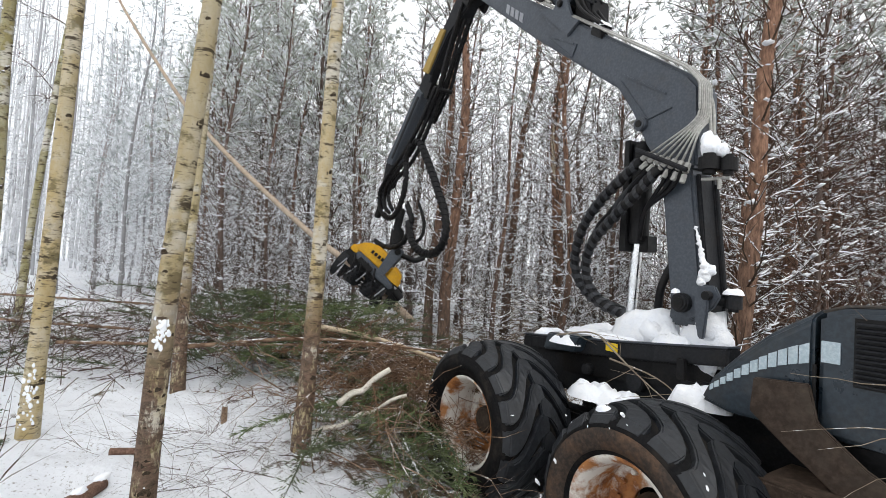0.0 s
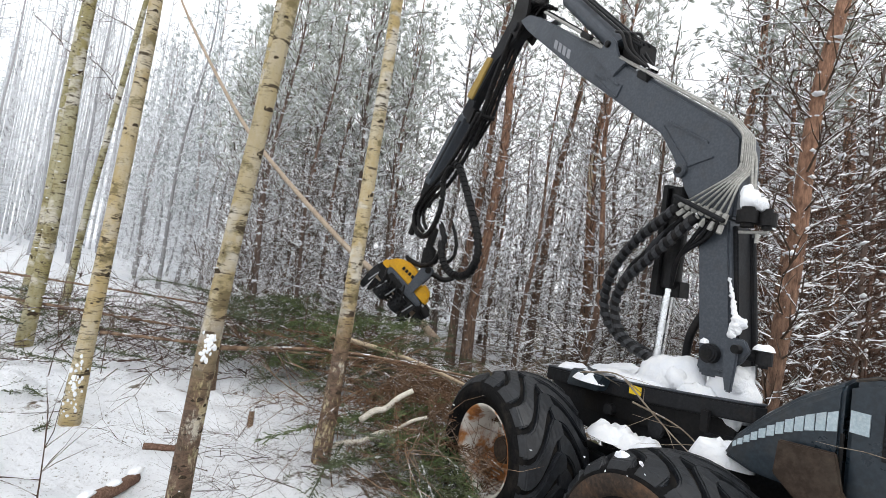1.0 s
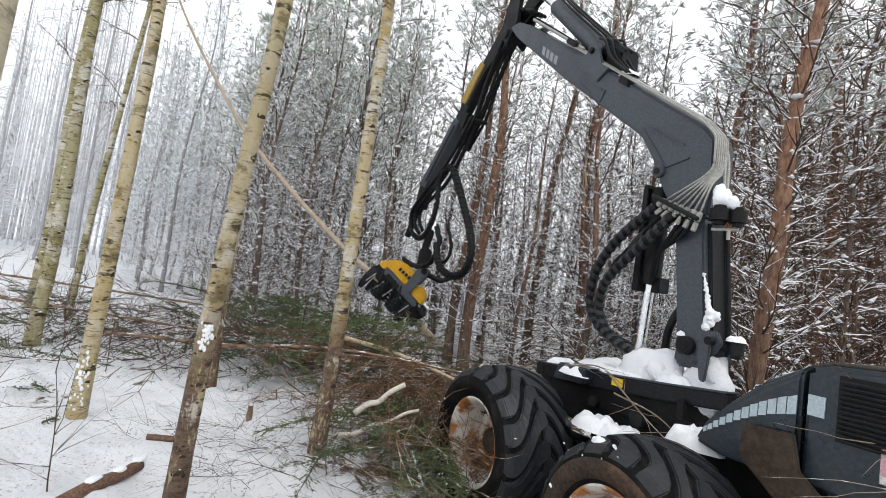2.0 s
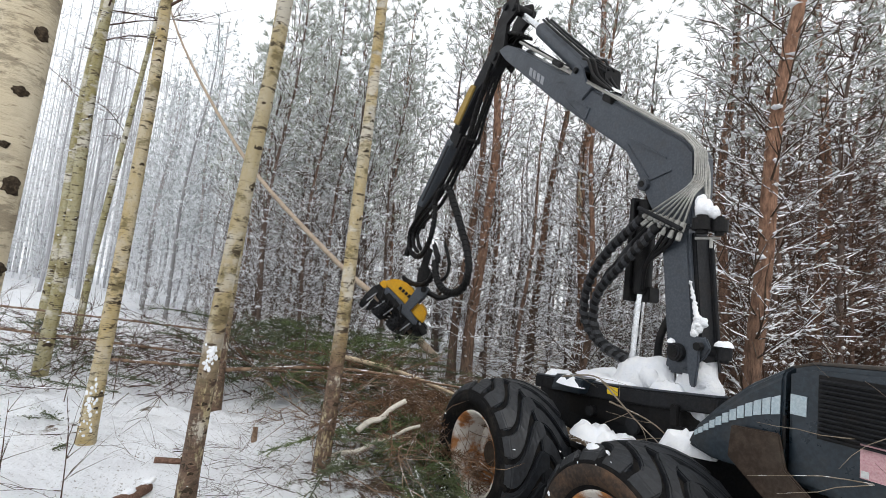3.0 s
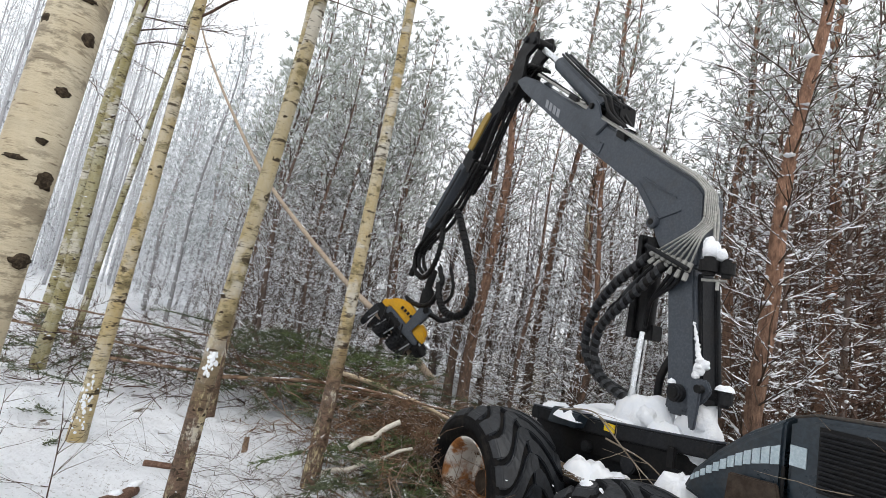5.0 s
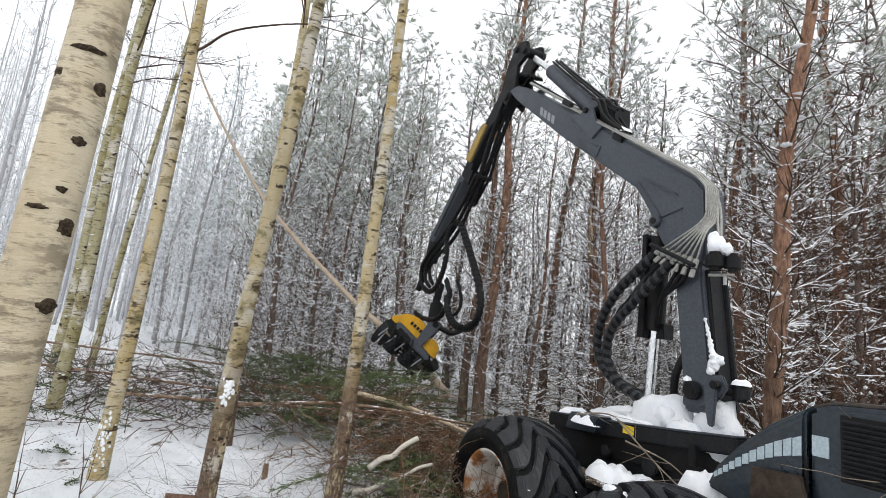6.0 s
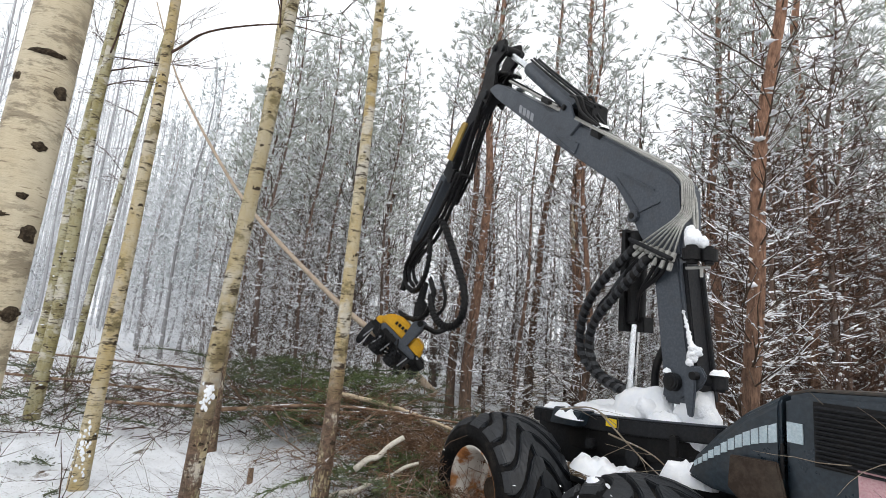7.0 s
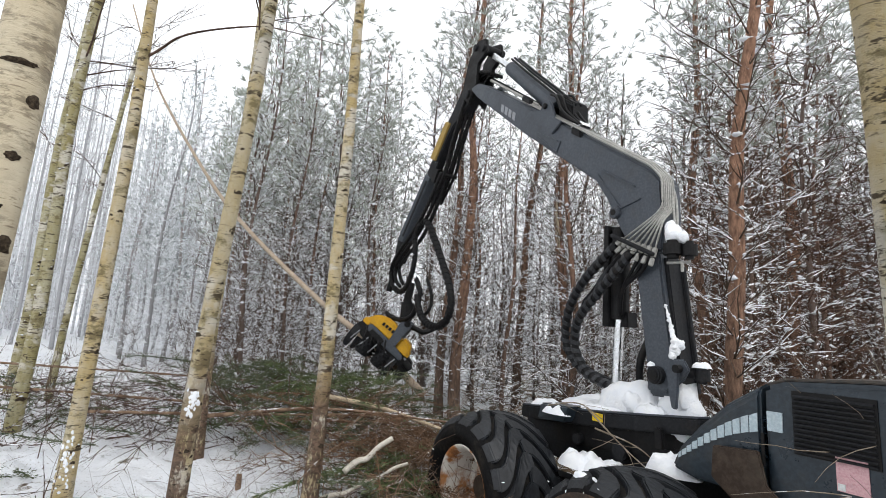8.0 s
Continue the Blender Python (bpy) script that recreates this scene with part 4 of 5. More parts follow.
def knife(x, y, s, name="delimbing_knife"):
    g = Geo()
    pts = [Vector((x, y + s * 0.16 * math.sin(a), -0.20 - 0.20 * math.cos(a))) for a in (2.7, 2.2, 1.6, 1.0, 0.5, 0.1)]
    rows = [0.05, 0.06, 0.06, 0.05, 0.04, 0.02]
    for p, w in zip(pts, rows):
        out = (p - Vector((x, y, -0.20))).normalized() * 0.022
        g.v += [tuple(p + Vector((-w, 0, 0)) - out), tuple(p + Vector((w, 0, 0)) - out), tuple(p + Vector((w, 0, 0)) + out), tuple(p + Vector((-w, 0, 0)) + out)]
    for i in range(len(pts) - 1):
        for k in range(4):
            g.f.append((i * 4 + k, i * 4 + (k + 1) % 4, i * 4 + 4 + (k + 1) % 4, i * 4 + 4 + k))
    g.f += [(0, 1, 2, 3), (23, 22, 21, 20)]
    part(name, g, MAT_DARK, head, "dark curved delimbing knife", bevel=0.005)


for x, y, s in ((-0.40, -0.10, -1), (-0.33, 0.10, 1), (0.33, -0.10, -1), (0.38, 0.1, 1)):
    knife(x, y, s)
part("saw_box", plate([(0.44, 0.06), (0.60, 0.02), (0.60, -0.30), (0.46, -0.30)], -0.2, 0.16), MAT_BLACK, head, "black saw box", bevel=0.02)
part("saw_motor", rod((0.47, -0.26, -0.02), (0.62, -0.26, -0.06), 0.06, 14), MAT_BLACK, head, bevel=0.012)
part("valve_cover", plate([(-0.42, 0.05), (-0.40, 0.15), (-0.30, 0.14), (-0.28, 0.04)], -0.25, 0.2), MAT_YELLOW, head, bevel=0.015)
for k in range(4):
    g = Geo()
    line = spline([(-0.3 + 0.12 * k, -0.28, 0.05), (-0.24 + 0.12 * k, -0.33, -0.05), (-0.2 + 0.13 * k, -0.30, -0.16), (-0.16 + 0.1 * k, -0.22, -0.2)], 5)
    g.tube(line, [0.014] * len(line), 7)
    part("head_hose", g, MAT_HOSE, head, smooth=True)
g = Geo()
line = spline([(0.18, -0.05, 0.42), (0.30, -0.05, 0.46), (0.42, -0.04, 0.5), (0.5, 0, 0.62)], 5)
g.tube(line, [0.04] * len(line), 9)
part("head_hose", g, MAT_HOSE, head, smooth=True)

for k in range(5):
    x = -0.34 + 0.17 * k
    part("guide_bar", rod((x, -0.30, -0.08), (x - 0.04, -0.28, -0.26), 0.011, 8), MAT_LETTER, head, "worn bare steel guide bar")
part("frame_edge", plate([(0.43, 0.03), (0.60, 0.0), (0.60, -0.03), (0.44, 0.0)], -0.235, -0.2), MAT_LETTER, head, "scraped grey frame edge", bevel=0.004)
part("valve_block", plate([(-0.22, -0.02), (-0.20, 0.06), (0.05, 0.03), (0.04, -0.05)], -0.33, -0.29), MAT_BLACK, head, bevel=0.01)


# engine hood
def hood_outline(v, inset=0.0):
    return [(-1.66 + inset, v, 1.0), (-1.60 + inset, v, 1.12 - inset * 0.5), (-1.46 + inset * 0.8, v, 1.27 - inset * 0.6), (-1.30 + inset * 0.5, v, 1.41 - inset * 0.8), (-1.10, v, 1.535 - inset), (-1.10, v, 0.965), (-1.5, v, 0.965)]


g = Geo()
rows = [(2.852, 0.03), (2.868, 0.0), (2.95, -0.025), (3.2, -0.045), (3.6, -0.045), (3.95, -0.01), (4.02, 0.05)]
for v, inset in rows:
    g.v += hood_outline(v, inset)
for i in range(len(rows) - 1):
    for k in range(7):
        a, b = i * 7 + k, i * 7 + (k + 1) % 7
        g.f.append((a, b, b + 7, a + 7))
g.f += [tuple(range(7)), tuple(reversed(range((len(rows) - 1) * 7, len(rows) * 7)))]
nose = part("engine_hood", g, MAT_HOOD, harvester, "dark blue sloping engine hood", bevel=0.015)
g = Geo()
rear = [(-1.085, 0.965), (-1.085, 1.54), (-0.98, 1.575), (-0.6, 1.60), (0.4, 1.61), (1.6, 1.58), (1.6, 0.92)]
g.prism([(u, 2.86, z) for u, z in rear], [(u, 4.02, z) for u, z in rear])
rear_hood = part("engine_cover", g, MAT_HOOD, harvester, "dark blue engine cover with cooling grille", bevel=0.025)
g = Geo()
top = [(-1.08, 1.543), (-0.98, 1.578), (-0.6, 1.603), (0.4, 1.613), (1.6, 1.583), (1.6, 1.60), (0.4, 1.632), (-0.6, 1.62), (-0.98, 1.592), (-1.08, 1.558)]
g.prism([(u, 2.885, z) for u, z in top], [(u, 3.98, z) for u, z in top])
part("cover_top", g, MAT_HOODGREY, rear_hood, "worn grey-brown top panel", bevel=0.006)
for i in range(12):
    u = -1.60 + 0.49 * (i / 12) ** 1.2
    q = (u + 1.60) / 0.49
    h = 0.032 + 0.072 * q
    z = 1.06 + 0.235 * (1 - (1 - q) ** 1.6)
    wdt = -1.60 + 0.49 * ((i + 1) / 12) ** 1.2 - u - 0.006
    g = Geo()
    g.prism([(u, 2.846, z), (u + wdt, 2.846, z + 0.012), (u + wdt, 2.846, z + 0.012 + h), (u, 2.846, z + h * 0.92)], [(u, 2.87, z), (u + wdt, 2.87, z + 0.012), (u + wdt, 2.87, z + 0.012 + h), (u, 2.87, z + h * 0.92)])
    part("reflective_panel", g, MAT_WINDOW, nose, "pale reflective panel")
g = Geo()
g.box((-1.068, 2.852, 1.315), (-0.992, 2.87, 1.415))
part("reflective_panel", g, MAT_WINDOW, rear_hood, "pale square panel")
for i in range(13):
    z = 1.238 + 0.0225 * i
    g = Geo()
    g.prism([(-0.93, 2.86, z), (-0.93, 2.838, z - 0.004), (-0.93, 2.838, z + 0.003), (-0.93, 2.86, z + 0.011)], [(-0.59, 2.86, z), (-0.59, 2.838, z - 0.004), (-0.59, 2.838, z + 0.003), (-0.59, 2.86, z + 0.011)])
    part("grille_slat", g, MAT_DARK, rear_hood)
g = Geo()
g.box((-0.94, 2.853, 1.225), (-0.58, 2.861, 1.535))
part("grille_backing", g, MAT_BLACK, rear_hood, "black grille")
g = Geo()
g.box((-0.76, 2.852, 1.10), (-0.63, 2.858, 1.26))
part("sticker", g, MAT_PINK, rear_hood, "faded pink and white sticker")
g = Geo()
g.box((-0.755, 2.848, 1.105), (-0.725, 2.8525, 1.135))
part("sticker_mark", g, MAT_WHITE, rear_hood)
part("cover_latch", rod((-1.09, 2.845, 1.30), (-1.09, 2.845, 1.13), 0.009, 8), MAT_BLACK, rear_hood)
g = Geo()
mud = [(-1.34, 1.19), (-1.355, 1.02), (-1.20, 0.90), (-0.88, 0.68), (-0.6, 0.62), (-0.6, 0.76), (-0.86, 0.89), (-1.05, 1.04), (-1.09, 1.21)]
g.prism([(u, 2.79, z) for u, z in mud], [(u, 2.815, z) for u, z in mud])
part("mud_plate", g, MAT_RUST, harvester, "rusty brown steel mudguard plate", bevel=0.006)
g = Geo()
g.prism([(-1.25, 2.66, 0.74), (-0.2, 2.66, 0.74), (1.5, 2.66, 0.70), (1.5, 2.66, 0.58), (-0.2, 2.66, 0.58), (-1.25, 2.66, 0.66)], [(-1.25, 3.0, 0.76), (-0.2, 3.0, 0.76), (1.5, 3.0, 0.72), (1.5, 3.0, 0.60), (-0.2, 3.0, 0.6), (-1.25, 3.0, 0.68)])
part("side_step", g, MAT_RUST, harvester, "muddy brown side step", bevel=0.01)
g = Geo()
g.box((-1.05, 2.92, 0.62), (1.6, 3.9, 0.97))
part("lower_body", g, MAT_BLACK, harvester, "black lower body", bevel=0.02)
snow_on([((-1.30, 3.8, 1.42), (0.16, 0.16, 0.08))], "snow on the hood", "hood_snow")
snow_on([((-1.86, 2.30, 0.93), (0.05, 0.03, 0.03)), ((-2.1, 2.27, 0.62), (0.03, 0.02, 0.05))], "flecks of snow on the tyre", "tyre_snow")

# the log in the head
g = Geo()
line = spline([(-0.40, 7.68, 0.78), (-1.22, 7.56, 1.50), (-2.12, 7.59, 2.12), (-3.65, 7.66, 3.42), (-4.6, 7.70, 4.55), (-5.51, 7.73, 5.9), (-6.2, 7.8, 7.4)], 5)
k = len(line)
g.tube(line, [0.064 - 0.054 * (i / (k - 1)) ** 0.8 for i in range(k)], 12)
log = tagged(new("felled_pine_stem", g.mesh("felled_pine_stem", MAT_LOG, True)), "thin orange pine stem gripped in the harvester head", "log")


# ---- trees ----
def limb(g, p, d, length, r, rng, droop=0.0, sides=3, segs=3, wob=0.12):
    pts, radii = [Vector(p)], [r]
    d = Vector(d).normalized()
    for i in range(segs):
        d = (d + Vector((rng.uniform(-wob, wob), rng.uniform(-wob, wob), rng.uniform(-wob, wob) - droop))).normalized()
        pts.append(pts[-1] + d * length / segs)
        radii.append(r * (1 - 0.8 * (i + 1) / segs))
    g.tube(pts, radii, sides, cap=False, twist=math.pi / 2)
    return pts


def trunk_geo(height, r, rng, lean=(0.0, 0.0), sides=12, rings=26, bend=0.05, flare=0.35):
    g, pts, radii = Geo(), [], []
    a, b = rng.uniform(0, 9), rng.uniform(0, 9)
    for i in range(rings):
        q = i / (rings - 1)
        z = height * q
        x = lean[0] * z + bend * (noise.noise((a, z * 0.35, 0)) - noise.noise((a, 0, 0)))
        y = lean[1] * z + bend * (noise.noise((b, z * 0.35, 4)) - noise.noise((b, 0, 4)))
        pts.append((x, y, z - 0.25 if i == 0 else z))
        radii.append(r * (1 - 0.8 * q) * (1 + flare * math.exp(-z * 3.5)) * (1 + 0.06 * noise.noise((a, z * 2.2, 7))))
    g.tube(pts, radii, sides)
    return g, pts, radii


def tuft(g, p, d, rng, n, size, width):
    """A tuft of drooping needle bundles."""
    for _ in range(n):
        q = (Vector(d) * 0.9 + Vector((rng.gauss(0, 0.5), rng.gauss(0, 0.5), rng.gauss(-0.05, 0.4)))).normalized()
        side = q.cross(Vector((rng.gauss(0, 1), rng.gauss(0, 1), rng.gauss(0, 1)))).normalized()
        g.blade(p, q, side, size * rng.uniform(0.6, 1.2), width * rng.uniform(0.7, 1.3))


def snow_clump(g, p, r, rng, along=None):
    """A small uneven lump of snow caught on a twig, longer along the twig."""
    n = len(g.v)
    p = Vector(p)
    u = Vector(along) if along is not None else Vector((rng.gauss(0, 1), rng.gauss(0, 1), 0))
    u = Vector((u.x, u.y, u.z * 0.6 + 1e-4)).normalized()
    w = Vector((-u.y, u.x, 1e-4)).normalized()
    long = r * rng.uniform(1.0, 1.9)
    for k in range(5):
        a = 2 * math.pi * k / 5
        g.v.append(tuple(p + u * math.cos(a) * long * rng.uniform(0.7, 1.3) + w * math.sin(a) * r * rng.uniform(0.6, 1.2)))
    g.v.append(tuple(p + u * long * rng.uniform(-0.3, 0.3) + Vector((0, 0, r * rng.uniform(0.5, 0.95)))))
    g.v.append(tuple(p - Vector((0, 0, r * 0.45))))
    for k in range(5):
        a, b = n + k, n + (k + 1) % 5
        g.f += [(a, b, n + 5), (b, a, n + 6)]


# snow crumbs stuck to the tyres
crumb = random.Random(19)
for root, count in ((muddy_wheel, 34), (clean_wheel, 10)):
    g = Geo()
    for _ in range(count):
        a, r = crumb.uniform(0, 6.3), crumb.uniform(0.42, 0.62)
        snow_clump(g, (r * math.cos(a), -0.325 + max(r - 0.49, 0) * 0.35, r * math.sin(a)), 0.004 + 0.014 * crumb.random() ** 2, crumb)
    tagged(part("snow_crumbs", g, MAT_SNOW, root, "crumbs of snow stuck to the tyre"), kind="stuff")


def pine_meshes(seed, height, r, lean, dead_from, green_from, detail, twig, needle, bark=MAT_PINE, lush=1.0):
    """Meshes of trunk, bare branches and needle crown of one pine."""
    rng = random.Random(seed)
    near = detail > 0.5
    tg, pts, radii = trunk_geo(height, r, rng, lean, 10 if near else 7, 24 if near else 12, 0.25)
    bg, ng, sg = Geo(), Geo(), Geo()

    def at(z):
        q = min(max(z / height, 0), 0.999) * (len(pts) - 1)
        i = int(q)
        return Vector(pts[i]).lerp(Vector(pts[i + 1]), q - i), radii[i]

    size, width = (0.15, 0.0115) if near else (0.16, 0.017)
    z = dead_from
    while z < height - 0.15:
        n = rng.choice((4, 5, 5, 6)) if near else rng.choice((3, 3, 4))
        a0 = rng.uniform(0, 6.3)
        q = z / height
        node_at, node_r = at(z)
        for _ in range(2):
            snow_clump(sg, node_at + Vector((rng.uniform(-1, 1), rng.uniform(-1, 1), 0.3)) * (node_r + 0.015), rng.uniform(0.025, 0.05), rng)
        for k in range(n):
            p, pr = at(z + rng.uniform(-0.06, 0.06))
            a = a0 + 2 * math.pi * k / n + rng.uniform(-0.4, 0.4)
            green = z > green_from * height and rng.random() < 0.92
            length = rng.uniform(0.55, 1.3) * (1.0 - 0.8 * max(q - 0.55, 0) / 0.45)
            rise = rng.uniform(0.0, 0.75) if not green else rng.uniform(0.1, 0.8) + 0.4 * q
            d = (math.cos(a), math.sin(a), rise)
            line = limb(bg, p, d, length, (0.007 + 0.045 * r) * rng.uniform(0.8, 1.3), rng, -0.05 if not green else -0.06, 3, 3, 0.2)
            for i in range(3):
                if rng.random() < (0.28 if near else 0.12):
                    snow_clump(sg, line[i].lerp(line[i + 1], rng.random()) + Vector((0, 0, 0.012)), rng.uniform(0.018, 0.034), rng, line[i + 1] - line[i])
            count = int((8.5 if not green else 4) * detail * length * (1.2 - 0.95 * q if lush < 2 else 1.0) + 1)
            for _ in range(count):
                i = rng.randrange(0, 3)
                s = line[i].lerp(line[i + 1], rng.random())
                dd = (line[i + 1] - line[i]).normalized()
                e = (dd * 0.9 + Vector((rng.gauss(0, 0.65), rng.gauss(0, 0.65), rng.gauss(0.15, 0.5)))).normalized()
                reach = rng.uniform(0.15, 0.5)
                tw = limb(bg, s, e, reach, 0.008, rng, 0.0, 3, 2 if near and reach > 0.34 else 1, 0.2)
                if rng.random() < (0.18 if near else 0.06):
                    snow_clump(sg, tw[1] + Vector((0, 0, 0.008)), rng.uniform(0.012, 0.03), rng, e)
                if green:
                    tuft(ng, tw[-1], e, rng, int((6 * detail + 2) * lush), size, width)
                    tuft(ng, tw[1], e, rng, int((3 * detail + 1) * lush), size, width)
                    if rng.random() < (0.2 if near else 0.06):
                        snow_clump(sg, tw[-1] + Vector((0, 0, 0.015)), rng.uniform(0.02, 0.045), rng, e)
            if green:
                tuft(ng, line[-1], (line[-1] - line[-2]).normalized(), rng, int((8 * detail + 2) * lush), size * 1.1, width)
        z += rng.uniform(0.19, 0.34) / (0.6 + 0.4 * detail) * (1.0 + 0.7 * max(q - 0.45, 0))
    return tg.mesh("trunk", bark, True), bg.mesh("branchwork", twig), ng.mesh("crown", needle), sg.mesh("clinging_snow", MAT_SNOW, True)


def tree(name, meshes, m, label, group):
    root = thing(name, label, "tree", group, m)
    for part_name, me in meshes:
        ob = new(part_name, me)
        ob.parent = root
        if part_name in ("branchwork", "clinging_snow"):
            tagged(ob, "bare snowy branches" if part_name == "branchwork" else "white snow on the branches", kind="stuff")
    return root


def pine_set(seed, *args):
    t, b, n, s = pine_meshes(seed, *args)
    return [("trunk", t), ("branchwork", b), ("crown", n), ("clinging_snow", s)]


def ground_pose(x, y, turn=0.0, sink=0.05):
    return pose(x, y, ground_z(x, y) - sink, 0, 0, turn)


# pines at the edge of the stand, each with its own lean
NEAR_PINES = [(2.88, 4.92, 0.098, 0.045, 0.0, 11), (2.07, 9.9, 0.11, 0.025, 0.0, 12), (1.37, 11.2, 0.10, 0.035, 0.0, 11.5), (0.08, 9.3, 0.115, 0.024, 0.01, 12),
              (-0.24, 9.6, 0.09, 0.045, 0.0, 11), (5.6, 8.2, 0.12, -0.01, 0.0, 12.5), (3.97, 8.3, 0.10, 0.02, 0.0, 11), (6.4, 7.2, 0.10, 0.03, 0.0, 11)]
for i, (x, y, r, lx, ly, h) in enumerate(NEAR_PINES):
    pine = tree("pine_tree", pine_set(100 + i, h, r, (lx, ly), 1.0, 0.52, 0.9, MAT_TWIG, MAT_NEEDLE, MAT_REDPINE, 1.4), ground_pose(x, y), "tall pine with reddish bark and snowy dead lower branches", "pines")
    if i == 1:
        _, pts, radii = trunk_geo(h, r, random.Random(100 + i), (lx, ly), 10, 24, 0.25)
        wound = [(Vector(p) + Vector((-0.35, -0.62, 0)) * q, 0.5 * q) for p, q in zip(pts, radii) if 2.9 < p[2] < 4.9]
        g = Geo()
        g.tube([p for p, _ in wound], [q * (0.25 if k in (0, len(wound) - 1) else 1.0) for k, (_, q) in enumerate(wound)], 8)
        part("bare_wood", g, MAT_PALEWOOD, pine, "pale bare wood where the bark is stripped", smooth=True)
        tagged(pine, "tall pine with a pale stripped wound in its reddish bark")

dense = [pine_set(200 + i, 6.4 + 0.7 * (i % 4), 0.036 + 0.010 * (i % 3), (0.02 * (i % 3 - 1) + 0.015, 0.0), 0.35, 0.66, 0.85, MAT_TWIG, MAT_NEEDLE, MAT_PINE, 1.1) for i in range(7)]
# thin pines take the paler colours that imitate haze
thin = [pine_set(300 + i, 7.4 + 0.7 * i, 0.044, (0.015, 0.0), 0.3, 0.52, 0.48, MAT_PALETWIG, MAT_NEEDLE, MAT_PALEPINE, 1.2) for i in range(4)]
# far pines whose pale colours carry the haze along with frost
frosted = [pine_set(400 + i, 8 + 0.8 * i, 0.045, (0.02, 0.0), 0.3, 0.32, 0.4, MAT_FROSTHAZE, MAT_NEEDLE_FROSTHAZE, MAT_RIMEHAZEBARK) for i in range(4)]

bushy = [pine_set(500 + i, 6.8 + 0.8 * i, 0.042, (0.02, 0.0), 0.3, 0.36 + 0.06 * i, 0.85, MAT_TWIG, MAT_PALENEEDLE, MAT_PINE, 1.75) for i in range(3)]
reddish = [pine_set(600 + i, 6.8 + 0.6 * i, 0.036 + 0.011 * i, (0.02 - 0.012 * i, 0.0), 0.4, 0.6, 0.9, MAT_REDTWIG, MAT_NEEDLE, MAT_PINE, 1.1) for i in range(4)]

rng = random.Random(7)
taken = [(x, y) for x, y, *_ in NEAR_PINES]


def free(x, y, gap):
    if all((x - a) ** 2 + (y - b) ** 2 > gap * gap for a, b in taken):
        taken.append((x, y))
        return True
    return False


def stand(count, x_of, y_range, gap, kinds, label, group, scale=(0.85, 1.15)):
    made = 0
    for _ in range(count * 30):
        y = rng.uniform(*y_range)
        x = rng.uniform(*x_of(y))
        if not free(x, y, gap):
            continue
        m = ground_pose(x, y, rng.uniform(-25, 25)) @ Matrix.Scale(rng.uniform(*scale), 4)
        tree("pine_tree", kinds[made % len(kinds)], m, label, group)
        made += 1
        if made >= count:
            break


stand(25, lambda y: (-0.62 * y + 1.2, -0.17 * y), (8.8, 13.5), 0.72, bushy, "bushy pine with snowy needles", "bushy pines")
stand(22, lambda y: (0.52 * y, 1.0 * y), (6.6, 12.0), 0.75, reddish, "slender pine with reddish bare twigs", "reddish pines")
stand(27, lambda y: (-0.30 * y + 0.5, 0.95 * y), (8.9, 13.5), 0.85, dense, "slender pine with snow on its bare branches", "slender pines")
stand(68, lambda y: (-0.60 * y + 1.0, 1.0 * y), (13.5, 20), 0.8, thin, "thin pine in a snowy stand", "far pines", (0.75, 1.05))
stand(48, lambda y: (-0.62 * y + 0.5, 1.0 * y), (20, 28), 0.8, frosted, "frosted pine deep in the stand, coloured paler for haze", "frosted pines")
# rimed pines on the left, haze included in their colours
rimed = [pine_set(700 + i, 7.5 + i, 0.045, (0.02, 0.0), 0.3, 0.2, 0.6, MAT_FROSTHAZE, MAT_NEEDLE_FROSTHAZE, MAT_RIMEHAZEBARK) for i in range(2)]
stand(20, lambda y: (-0.70 * y, -0.36 * y), (12.5, 18), 0.9, rimed, "rimed pine with needles paled for haze", "frosted pines")
stand(8, lambda y: (-0.72 * y, -0.5 * y), (14, 24), 1.0, frosted, "frosted pine at the edge of the clearing, paled for haze", "frosted pines")


